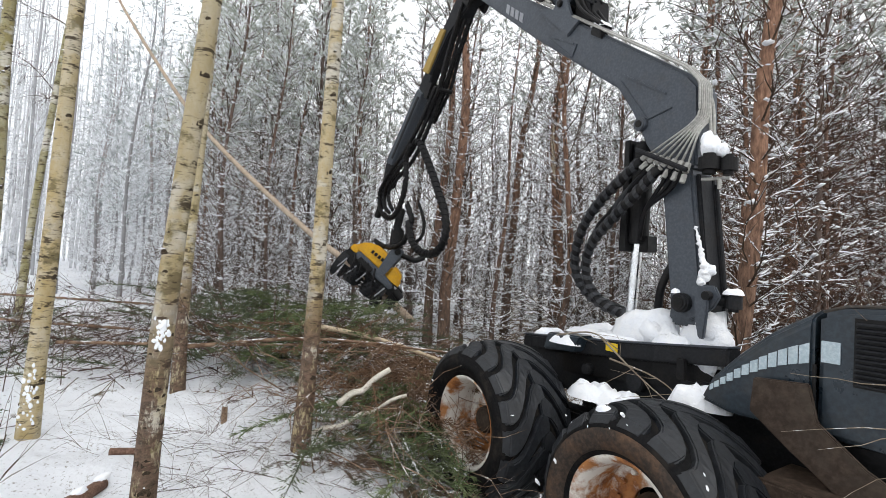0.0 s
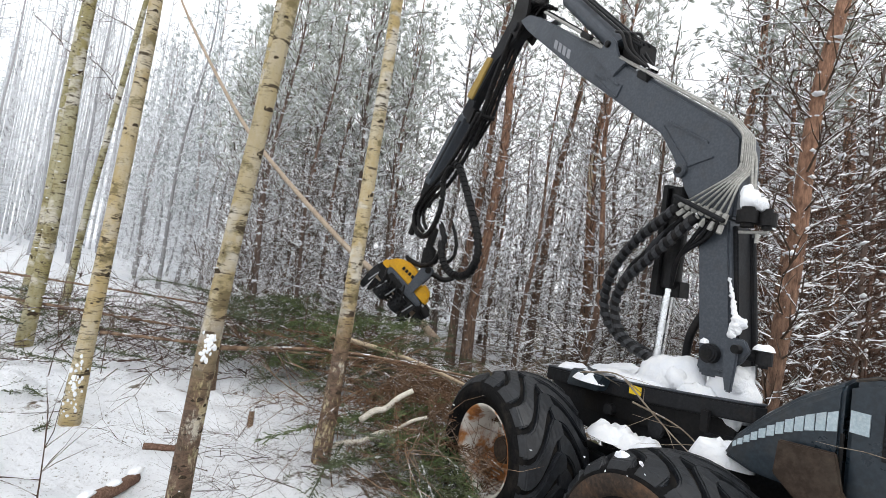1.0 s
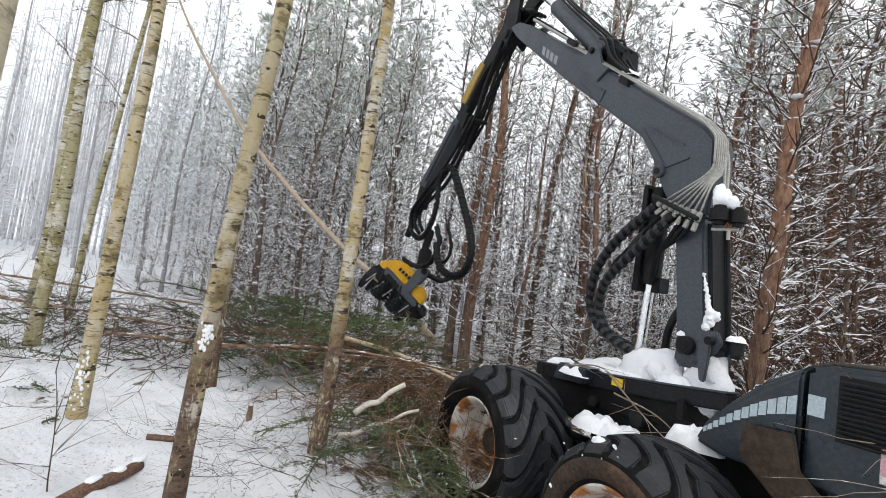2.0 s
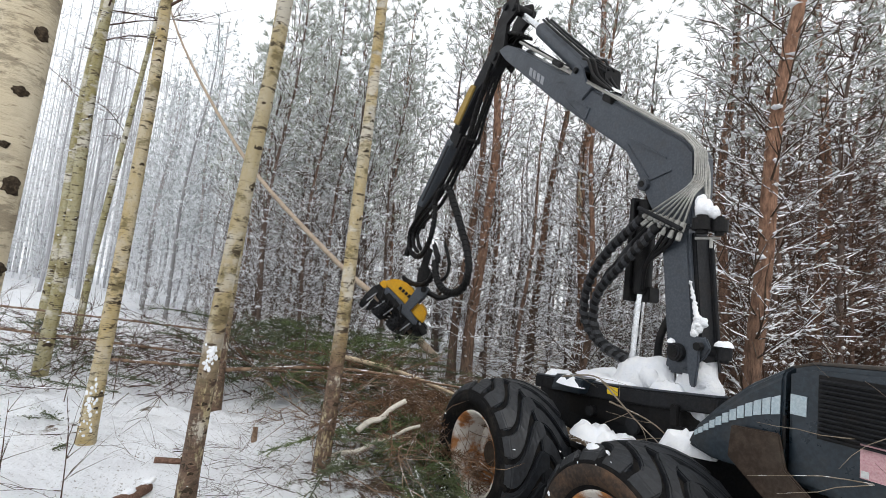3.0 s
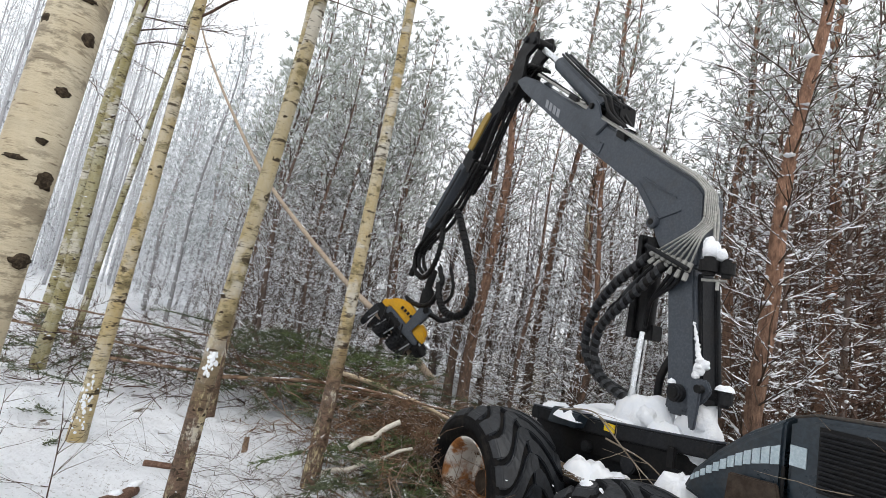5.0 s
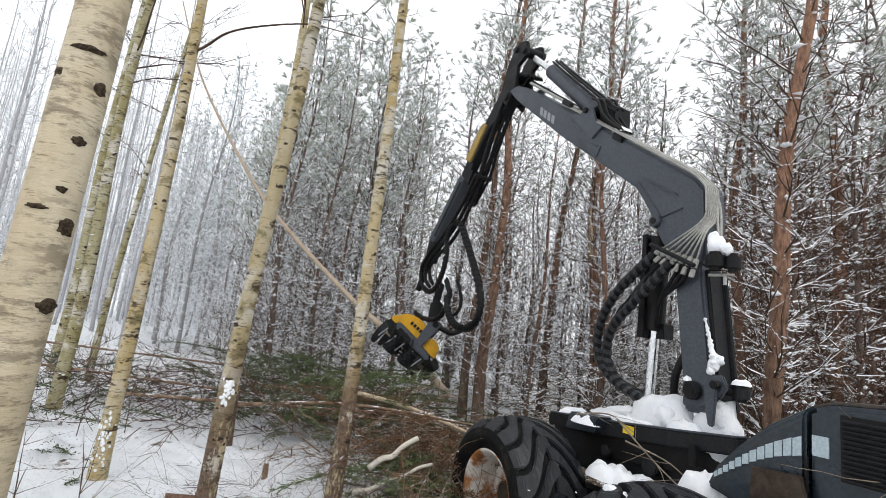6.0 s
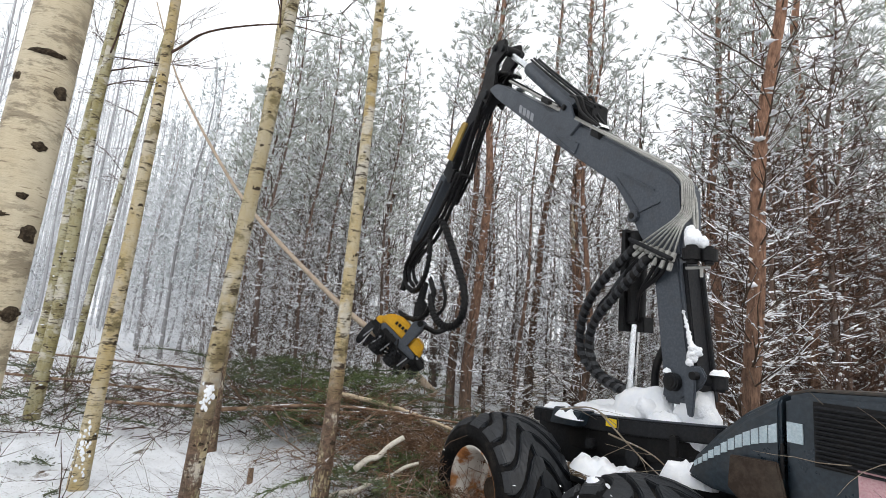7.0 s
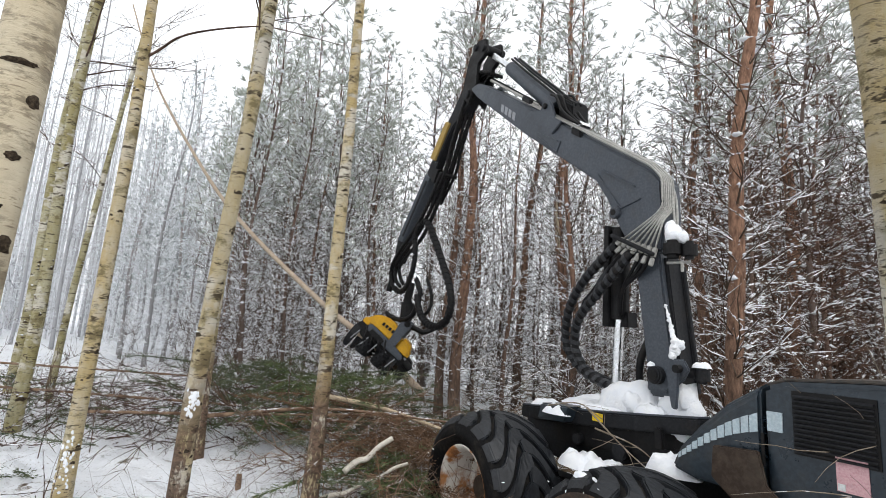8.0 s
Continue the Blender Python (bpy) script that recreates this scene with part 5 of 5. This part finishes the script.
# birches
def birch(x, y, r, lean, height, seed, label, branch_from=3.5, branches=16, twig=MAT_BIRCHTWIG, scars=13, bark=MAT_BIRCH):
    rng = random.Random(seed)
    root = thing("birch_tree", label, "tree", "birches", ground_pose(x, y))
    tg, pts, radii = trunk_geo(height, r, rng, lean, 18, 60, 0.10, 0.25)
    part("trunk", tg, bark, root, "pale birch bark with dark marks", smooth=True)
    bg = Geo()
    for _ in range(branches):
        i = rng.randrange(int(len(pts) * min(branch_from / height, 0.95)), len(pts) - 2)
        a = rng.uniform(0, 6.3)
        line = limb(bg, pts[i], (math.cos(a), math.sin(a), rng.uniform(0.3, 1.1)), rng.uniform(0.7, 2.0), radii[i] * 0.17 + 0.002, rng, 0.03, 4, 6, 0.2)
        for _ in range(7):
            k = rng.randrange(1, 6)
            d = (line[k + 1] - line[k]).normalized() if k < 6 else Vector((0, 0, 1))
            sub = limb(bg, line[k], d + Vector((rng.gauss(0, 0.6), rng.gauss(0, 0.6), rng.gauss(0, 0.4))), rng.uniform(0.3, 0.8), 0.006, rng, 0.03, 3, 3, 0.2)
            for _ in range(3):
                j = rng.randrange(1, 3)
                limb(bg, sub[j], (rng.gauss(0, 1), rng.gauss(0, 1), rng.gauss(0, 0.6)), rng.uniform(0.1, 0.3), 0.0035, rng, 0.02, 3, 2, 0.2)
    if bg.f:
        tagged(part("branchwork", bg, twig, root, "thin birch twigs"), kind="stuff")
    kg, sg = Geo(), Geo()
    fine = twig is MAT_BIRCHTWIG
    for _ in range(int(height * (scars if fine else 2))):
        q = rng.uniform(1, len(pts) - 8)
        i = int(q)
        a = rng.uniform(0, 6.3)
        o, t = Vector((math.cos(a), math.sin(a), 0)), Vector((-math.sin(a), math.cos(a), 0))
        r0 = radii[i]
        p = Vector(pts[i]).lerp(Vector(pts[i + 1]), q - i) + o * r0 * 0.93
        size = rng.random() ** 1.6 * (1.25 if y < 1 else 1.0)
        wide, tall = r0 * (0.16 + 0.55 * size), r0 * (0.07 + 0.30 * size)
        n, rings, m = len(kg.v), 5 if y < 1 else 4, 12 if y < 1 else 7 if fine else 5
        for j in range(rings + 1):
            b = math.pi * j / rings
            for k in range(m):
                c = 2 * math.pi * k / m
                d = Vector((math.sin(b) * math.cos(c), math.sin(b) * math.sin(c), math.cos(b)))
                w = 1 + (0.35 if y < 1 else 0.7) * noise.noise((d.x * 2 + q, d.y * 2, d.z * 2 + a)) + (0.2 * noise.noise((d.x * 7, q, d.z * 7)) if y < 1 else 0)
                x = t * d.x * wide * w
                kg.v.append(tuple(p + x - o * (x.length / r0) ** 2 * r0 * 0.5 + o * d.y * r0 * (0.085 if y < 1 else 0.11) * w + Vector((0, 0, d.z * tall * w - x.length * (0.08 if y < 1 else 0.35)))))
        for j in range(rings):
            for k in range(m):
                u, v = n + j * m + k, n + j * m + (k + 1) % m
                kg.f.append((u, v, v + m, u + m))
        if rng.random() < (0.12 if y < 3 else 0.35 if y < 5 else 0.7):
            snow_clump(sg, p + o * r0 * 0.1 + Vector((0, 0, tall * 0.9)), r0 * rng.uniform(0.08, 0.2) * (1.5 if 5 < y < 9 else 1.0), rng)
    tagged(part("clinging_snow", sg, MAT_SNOW, root, "snow on bark ledges"), kind="stuff")
    tagged(part("bark_scarring", kg, MAT_SCAR, root, "dark branch scars", smooth=True), kind="stuff")
    return root, pts, radii


b1, p1, r1 = birch(-1.075, 1.97, 0.047, (0.045, 0.02), 8.5, 1, "leaning birch with snow on its trunk", 5, 10)


def plastered_snow(root, pts, radii, z0, z1, count, size, seed):
    """Thin flakes of snow stuck to the side of a trunk that faces the open ground."""
    g, rng = Geo(), random.Random(seed)
    for _ in range(count):
        q = rng.uniform(-1, 1) * rng.uniform(0.3, 1)
        z = (z0 + z1) / 2 + (z1 - z0) / 2 * q
        i = min(range(len(pts)), key=lambda k: abs(pts[k][2] - z))
        a = radians(rng.gauss(-68, 26))
        r = size * rng.uniform(0.4, 1.2)
        snow_blob(g, (pts[i][0] + math.cos(a) * radii[i] * 0.98, pts[i][1] + math.sin(a) * radii[i] * 0.98, z), (r, r * 0.5, r * rng.uniform(0.9, 1.7)), rng.randrange(99))
    tagged(part("snow_patch", g, MAT_SNOW, root, "snow stuck to the bark", smooth=True), kind="stuff")


plastered_snow(b1, p1, r1, 1.03, 1.17, 34, 0.0105, 3)
birch(-2.45, 4.88, 0.062, (0.018, 0.01), 11, 2, "birch with pale bark and dark rings", 4.5, 14)
birch(-0.955, 3.80, 0.064, (0.021, 0.005), 11, 3, "pale birch standing in cut brush", 4.2, 14)
b3, p3, r3 = birch(-2.82, 3.57, 0.064, (0.017, 0.014), 11, 4, "yellowish birch with snow plastered on its foot", 5.0, 12, bark=MAT_OCHREBIRCH)
g = Geo()
line = spline([Vector(q) - b3.matrix_basis.translation for q in ((-2.76, 3.63, 4.02), (-2.66, 3.68, 4.14), (-2.50, 3.70, 4.28), (-2.20, 3.72, 4.37), (-1.77, 3.75, 4.43), (-1.46, 3.78, 4.39), (-1.03, 3.82, 4.30))], 4)
g.tube(line, [0.014 - 0.011 * i / (len(line) - 1) for i in range(len(line))], 6)
part("side_branch", g, MAT_BIRCHTWIG, b3, "long arching bare side branch", smooth=True)
plastered_snow(b3, p3, r3, 0.05, 0.60, 48, 0.013, 8)
birch(-4.84, 5.30, 0.076, (0.019, 0.02), 13, 5, "birch with mossy bark", 4, 16, MAT_BIRCHTWIG, 13, MAT_MOSSBIRCH)
birch(-7.1, 7.7, 0.09, (0.015, 0.013), 14, 6, "birch with mossy bark", 4, 16, MAT_BIRCHTWIG, 13, MAT_MOSSBIRCH)
birch(-6.40, 7.65, 0.058, (0.06, 0.045), 13, 7, "slim leaning birch with mossy bark", 3.5, 16, MAT_BIRCHTWIG, 13, MAT_MOSSBIRCH)
near_birch, near_line, near_radii = birch(-0.632, 0.285, 0.054, (0.03, 0.02), 7.5, 8, "birch with smooth white bark and dark scars", 5, 8, MAT_BIRCHTWIG, 5, MAT_SMOOTHBIRCH)


def bark_scar(root, pts, radii, z, degrees, wide, tall, seed):
    """A ragged dark scar that follows the round of the trunk."""
    z -= root.matrix_basis.translation.z
    i = min(range(len(pts)), key=lambda k: abs(pts[k][2] - z))
    g, n, m = Geo(), 9, 20
    for j in range(n + 1):
        q = j / n
        for k in range(m):
            c = 2 * math.pi * k / m
            ragged = 1 + 0.45 * noise.noise((math.cos(c) * 1.7 + seed, math.sin(c) * 1.7, seed)) + 0.35 * noise.noise((math.cos(c) * 5, math.sin(c) * 5, seed * 3.1))
            a = radians(degrees) + q * math.cos(c) * wide * ragged / radii[i]
            r = radii[i] * 1.0 + 0.0035 * (1 - q ** 3) + 0.002 * noise.noise((a * 30, q * 9, seed)) - (0.004 if j == n else 0)
            g.v.append((pts[i][0] + math.cos(a) * r, pts[i][1] + math.sin(a) * r, z + q * math.sin(c) * tall * ragged))
    for j in range(n):
        for k in range(m):
            a, b = j * m + k, j * m + (k + 1) % m
            g.f.append((a, b, b + m, a + m))
    part("bark_scar", g, MAT_SCAR, root, "ragged dark branch scar", smooth=True)


for z, degrees, wide, tall, seed in ((2.086, -10, 0.013, 0.012, 1), (1.984, -27, 0.014, 0.009, 2), (1.895, -33, 0.010, 0.006, 3), (1.834, -4, 0.018, 0.015, 4), (1.70, 0, 0.022, 0.012, 5), (2.15, -50, 0.03, 0.006, 6), (1.86, -70, 0.02, 0.005, 7)):
    bark_scar(near_birch, near_line, near_radii, z, degrees, wide, tall, seed)
birch(1.94, 1.395, 0.06, (-0.206, -0.175), 8, 9, "birch with greyish bark beside the machine", 5, 8)
# far birches, trunk and twig colours faded for the haze over the clearing
far_rng = random.Random(31)
far_shapes = []
for i in range(42):
    yy = far_rng.uniform(12, 36)
    xx = -yy * far_rng.uniform(0.70, 1.3)
    if not free(xx, yy, 1.2):
        continue
    if len(far_shapes) < 6:
        root, _, _ = birch(xx, yy, far_rng.uniform(0.04, 0.062), (far_rng.uniform(-0.005, 0.03), 0.0), far_rng.uniform(11, 15), 40 + i, "slim birch in the snowy clearing", 0.8, 40, MAT_FROSTHAZE, bark=MAT_HAZEBARK)
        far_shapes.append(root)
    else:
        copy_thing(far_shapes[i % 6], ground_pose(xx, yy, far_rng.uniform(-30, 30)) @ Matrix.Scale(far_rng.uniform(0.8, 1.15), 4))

# distant woods that close the view, their frost colour also painting the haze
g, ng = Geo(), Geo()
rng = random.Random(77)
for _ in range(600):
    a = radians(rng.uniform(-75, 62))
    dist = rng.uniform(31, 62)
    x, y = dist * math.sin(a), dist * math.cos(a)
    z, h = ground_z(x, y), rng.uniform(8, 13)
    g.tube([(x, y, z - 0.2), (x + rng.uniform(-0.2, 0.4), y, z + h)], [rng.uniform(0.07, 0.13), 0.02], 5, cap=False)
    for _ in range(26):
        q = rng.uniform(0.05, 1.0)
        b = rng.uniform(0, 6.3)
        limb(g, (x + 0.2 * q, y, z + h * q), (math.cos(b), math.sin(b), rng.uniform(-0.1, 0.7)), rng.uniform(0.6, 1.4) * (1.15 - 0.7 * q), 0.03, rng, 0.03, 3, 1)
tagged(new("distant_woods", g.mesh("distant_woods", MAT_FROSTHAZE)), "frosted woods in the distance, coloured pale for haze", "woods", kind="stuff")


# dense pale twigs on the left that stand in for haze between frosted birches
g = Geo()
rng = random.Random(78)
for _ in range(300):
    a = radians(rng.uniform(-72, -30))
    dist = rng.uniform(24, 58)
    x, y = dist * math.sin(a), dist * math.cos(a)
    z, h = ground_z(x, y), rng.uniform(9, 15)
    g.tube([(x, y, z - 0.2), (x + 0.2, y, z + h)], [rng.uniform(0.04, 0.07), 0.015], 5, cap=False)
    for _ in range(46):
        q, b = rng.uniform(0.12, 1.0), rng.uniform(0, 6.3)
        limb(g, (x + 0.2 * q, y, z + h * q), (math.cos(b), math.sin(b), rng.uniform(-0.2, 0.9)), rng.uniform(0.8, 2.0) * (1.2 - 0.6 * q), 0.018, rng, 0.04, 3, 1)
tagged(new("distant_woods", g.mesh("distant_woods", MAT_FROSTHAZE)), "frosted birch woods beyond the clearing, coloured pale for haze", "woods", kind="stuff")


# ---- brush and fallen wood ----
def sticks(count, area, rng, length, r, lift, flat=0.25, sub=3):
    g = Geo()
    for _ in range(count):
        x, y = rng.uniform(area[0], area[1]), rng.uniform(area[2], area[3])
        a = rng.uniform(0, 6.3)
        z = ground_z(x, y) + rng.uniform(0.0, lift)
        thick = rng.uniform(*r)
        line = limb(g, (x, y, z), (math.cos(a), math.sin(a), rng.gauss(0.0, flat)), rng.uniform(*length), thick, rng, 0.0, 4, 5, 0.24)
        for _ in range(sub):
            k = rng.randrange(1, 5)
            limb(g, line[k], (line[k + 1] - line[k]).normalized() + Vector((rng.gauss(0, 0.6), rng.gauss(0, 0.6), rng.gauss(0.1, 0.4))), rng.uniform(0.15, 0.55), min(0.004, thick * 0.65), rng, 0.0, 3, 3, 0.3)
    return g


def boughs(count, area, rng, lift, size=0.036, n=84):
    """Cut conifer boughs: a stem with side shoots full of needles."""
    g = Geo()
    for _ in range(count):
        x, y = rng.uniform(area[0], area[1]), rng.uniform(area[2], area[3])
        z = ground_z(x, y) + rng.uniform(0.03, lift)
        a = rng.uniform(0, 6.3)
        line = limb(g, (x, y, z), (math.cos(a), math.sin(a), rng.uniform(-0.1, 0.5)), rng.uniform(0.5, 1.1), 0.008, rng, 0.06, 4, 5, 0.1)
        for i in range(n):
            k = rng.randrange(0, 5)
            s = line[k].lerp(line[k + 1], rng.random())
            d = ((line[k + 1] - line[k]).normalized() * 0.8 + Vector((rng.gauss(0, 0.7), rng.gauss(0, 0.7), rng.gauss(0, 0.3)))).normalized()
            for j in range(4):
                q = (d + Vector((rng.gauss(0, 0.35), rng.gauss(0, 0.35), rng.gauss(0, 0.3)))).normalized()
                side = q.cross(Vector((rng.gauss(0, 1), rng.gauss(0, 1), rng.gauss(0, 1)))).normalized()
                g.blade(s + d * 0.02 * j, q, side, size * rng.uniform(0.6, 1.4), 0.0042)
    return g


def stuff(name, g, mat, label, category):
    return tagged(new(name, g.mesh(name, mat)), label, category, kind="stuff")


rng = random.Random(21)
stuff("brush_pile", sticks(300, (-1.2, 0.5, 3.7, 7.2), rng, (0.4, 1.4), (0.003, 0.010), 0.5, 0.3, 7), MAT_SLASH, "heap of brown cut branches and twigs", "brush")
stuff("brush_pile", sticks(250, (-4.6, -0.6, 5.1, 8.0), rng, (0.6, 1.6), (0.003, 0.009), 0.6, 0.35, 8), MAT_BIRCHTWIG, "tangle of dark cut birch branches", "brush")
stuff("brush_pile", sticks(190, (-9, -3.2, 4.6, 9.0), rng, (0.6, 1.6), (0.003, 0.009), 0.4, 0.35, 8), MAT_BIRCHTWIG, "tangle of dark cut birch branches", "brush")
stuff("fallen_twigs", sticks(34, (-2.0, 0.1, 2.8, 5.2), rng, (0.4, 1.0), (0.0018, 0.004), 0.10, 0.12, 6), MAT_BIRCHTWIG, "thin dark twigs lying on snow", "twigs")
stuff("fallen_twigs", sticks(60, (-1.6, -0.2, 2.8, 4.4), rng, (0.4, 1.1), (0.0012, 0.0026), 0.14, 0.14, 9), MAT_BIRCHTWIG, "fan of thin dark birch twigs on snow", "twigs")
stuff("fallen_twigs", sticks(18, (-5.0, -1.2, 1.5, 5.5), rng, (0.2, 0.7), (0.002, 0.004), 0.06, 0.15, 4), MAT_BIRCHTWIG, "thin dark twigs lying on snow", "twigs")
stuff("fallen_twigs", sticks(240, (0.4, 9.0, 5.2, 11.0), rng, (0.5, 1.6), (0.005, 0.011), 0.7, 0.35, 6), MAT_TWIG, "snowy undergrowth twigs under the pines", "twigs")
stuff("bare_shrubs", sticks(120, (-5.8, -1.5, 4.7, 7.0), rng, (0.5, 1.3), (0.003, 0.006), 0.3, 1.1, 8), MAT_BIRCHTWIG, "thin leafless shrubs standing in the brush", "shrub")
stuff("bare_shrubs", sticks(60, (-0.9, 0.5, 3.6, 5.4), rng, (0.3, 0.9), (0.002, 0.005), 0.3, 0.7, 7), MAT_SLASH, "thin brown twigs sticking out of cut brush", "shrub")
stuff("green_boughs", boughs(40, (-0.9, 0.25, 3.5, 5.6), rng, 0.35), MAT_BOUGH, "cut green spruce boughs", "boughs")
stuff("green_boughs", boughs(130, (-3.4, -0.4, 5.6, 7.6), rng, 0.85), MAT_BOUGH, "cut green spruce boughs", "boughs")
stuff("green_boughs", boughs(50, (-6.5, -2.2, 4.2, 7.0), rng, 0.4), MAT_BOUGH, "cut green spruce boughs", "boughs")
stuff("green_boughs", boughs(5, (-4.2, -2.6, 2.8, 4.2), rng, 0.04), MAT_BOUGH, "cut green spruce boughs in snow", "boughs")
stuff("green_boughs", boughs(56, (-2.5, -0.8, 5.7, 6.9), rng, 0.8, 0.05, 110), MAT_LUSHBOUGH, "heap of fresh green conifer boughs", "boughs")
stuff("green_boughs", boughs(22, (-0.75, 0.1, 3.7, 4.8), rng, 0.4, 0.05, 100), MAT_LUSHBOUGH, "heap of fresh green conifer boughs", "boughs")
stuff("brown_boughs", boughs(105, (-1.1, 0.45, 4.3, 6.6), rng, 0.65), MAT_REDNEEDLE, "withered red-brown conifer boughs", "boughs")


def fallen(name, pts, r, mat, label, taper=0.5):
    g = Geo()
    line = spline(pts, 5)
    k = len(line)
    g.tube(line, [r * (1 - taper * i / (k - 1)) for i in range(k)], 10)
    return tagged(new(name, g.mesh(name, mat, True)), label, "log", "fallen stems")


fallen("pale_branch", [(-0.72, 3.95, 0.55), (-0.62, 3.98, 0.635), (-0.54, 3.99, 0.66), (-0.45, 4.0, 0.755), (-0.34, 4.02, 0.83)], 0.026, MAT_PALEBARK, "short pale cut branch in the brush", 0.2)
fallen("pale_branch", [(-1.02, 3.98, 0.24), (-0.85, 3.99, 0.34), (-0.7, 4.0, 0.375), (-0.55, 4.01, 0.47), (-0.45, 4.02, 0.49), (-0.32, 4.03, 0.585), (-0.2, 4.05, 0.63)], 0.021, MAT_PALEBARK, "pale crooked cut branch in the brush", 0.4)
fallen("fallen_log", [(-2.4, 4.9, 0.75), (-1.2, 5.0, 0.88), (0.3, 5.1, 0.80)], 0.022, MAT_SLASH, "thin felled stem across the brush", 0.5)
fallen("fallen_log", [(-1.5, 5.6, 0.95), (-0.6, 5.4, 0.85), (0.4, 5.1, 0.62)], 0.03, MAT_PALEWOOD, "thin felled stem across the brush", 0.5)
fallen("fallen_log", [(-8.0, 6.9, 0.95), (-4.5, 7.0, 0.92), (-1.0, 7.2, 0.85)], 0.018, MAT_SLASH, "long thin felled stem over snow", 0.4)
fallen("fallen_log", [(-7.0, 6.2, 0.72), (-4.0, 6.0, 0.72), (-1.6, 5.9, 0.70)], 0.02, MAT_SLASH, "long thin felled stem over snow", 0.4)
fallen("fallen_log", [(-3.9, 5.2, 0.66), (-2.2, 5.3, 0.72), (-0.6, 5.4, 0.8)], 0.018, MAT_SLASH, "long thin felled stem over snow", 0.4)
MAT_OLDLOG = paint("old_log_bark", (0.12, 0.07, 0.05), (0.25, 0.16, 0.12), 0.85, dirt=(0.05, 0.035, 0.028), dirty=0.7, scale=7, bumpy=0.7, gloss=0.1)


def lying(points, lift):
    return [(x, y, ground_z(x, y) + lift) for x, y in points]


old_log = lying([(-1.84, 2.30), (-1.83, 2.5), (-1.83, 2.72), (-1.84, 2.92)], 0.03)
fallen("fallen_log", old_log, 0.042, MAT_OLDLOG, "short reddish-brown log lying in snow", 0.15)
fallen("fallen_log", lying([(-2.04, 3.28), (-1.92, 3.32), (-1.80, 3.38)], 0.02), 0.026, MAT_OLDLOG, "short broken log lying in snow", 0.3)
g = Geo()
for k, (x, y, z) in enumerate(old_log[1:]):
    snow_blob(g, (x, y, z + 0.036), (0.03, 0.06, 0.018), 20 + k)
tagged(new("log_snow", g.mesh("log_snow", MAT_SNOW, True)), "snow lying on a fallen log", "snow", kind="stuff")
g = Geo()
x, y = -1.68, 4.15
g.tube([(x, y, ground_z(x, y) - 0.1), (x, y, ground_z(x, y) + 0.13)], [0.028, 0.022], 10)
tagged(new("stump", g.mesh("stump", MAT_SLASH)), "small cut stump in snow", "stump")

# bare bush in front of the machine's side
g = Geo()
rng = random.Random(5)
for p, d, l in (((2.35, 2.0, 0.2), (-0.12, 0.0, 1), 1.9), ((2.45, 2.05, 0.2), (-0.3, 0.05, 1), 1.8), ((2.3, 1.95, 0.2), (-0.42, 0.12, 1), 1.7)):
    line = limb(g, p, d, l, 0.006, rng, 0.02, 5, 9, 0.14)
    for _ in range(5):
        k = rng.randrange(2, 7)
        limb(g, line[k], Vector((-1.0, 0.0, 0.25)) + Vector((rng.gauss(0, 0.4), rng.gauss(0, 0.4), rng.gauss(0, 0.4))), rng.uniform(0.2, 0.7), 0.0035, rng, 0.03, 4, 5, 0.2)
tagged(new("bare_bush", g.mesh("bare_bush", MAT_GREYTWIG)), "thin bare bush beside the machine", "bush")
g = Geo()
for p, q in (((-2.0, 2.4, 0.26), 0.7), ((-2.6, 2.6, 0.27), 0.6), ((-3.9, 4.6, 0.3), 1.2), ((-3.6, 4.9, 0.3), 1.0)):
    line = limb(g, p, (rng.uniform(-0.2, 0.2), 0.1, 1), q, 0.006, rng, 0.0, 4, 6, 0.12)
    for _ in range(8):
        k = rng.randrange(1, 6)
        limb(g, line[k], (rng.gauss(0, 0.8), rng.gauss(0, 0.8), 0.7), rng.uniform(0.15, 0.45), 0.003, rng, 0.0, 3, 4, 0.15)
tagged(new("saplings", g.mesh("saplings", MAT_BIRCHTWIG)), "thin leafless saplings in snow", "sapling", kind="stuff")
# twigs lying over the deck edge
g = Geo()
for a, b, c in (((1.20, 3.70, 1.22), (1.42, 3.45, 0.98), (1.72, 3.2, 0.72)), ((1.25, 3.62, 1.08), (1.5, 3.4, 1.0), (1.65, 3.2, 0.85)), ((0.95, 4.0, 1.18), (1.15, 3.75, 1.24), (1.3, 3.6, 1.15))):
    line = spline([a, b, c], 6)
    g.tube(line, [0.008 - 0.005 * i / (len(line) - 1) for i in range(len(line))], 5)
    for k in (3, 6, 9):
        limb(g, line[k], (rng.gauss(0, 0.6), rng.gauss(0, 0.6), rng.gauss(0, 0.5)), rng.uniform(0.15, 0.4), 0.003, rng, 0.03, 3, 4, 0.2)
tagged(new("snapped_twigs", g.mesh("snapped_twigs", MAT_GREYTWIG)), "thin snapped twigs lying against the crane deck", "twigs", kind="stuff")
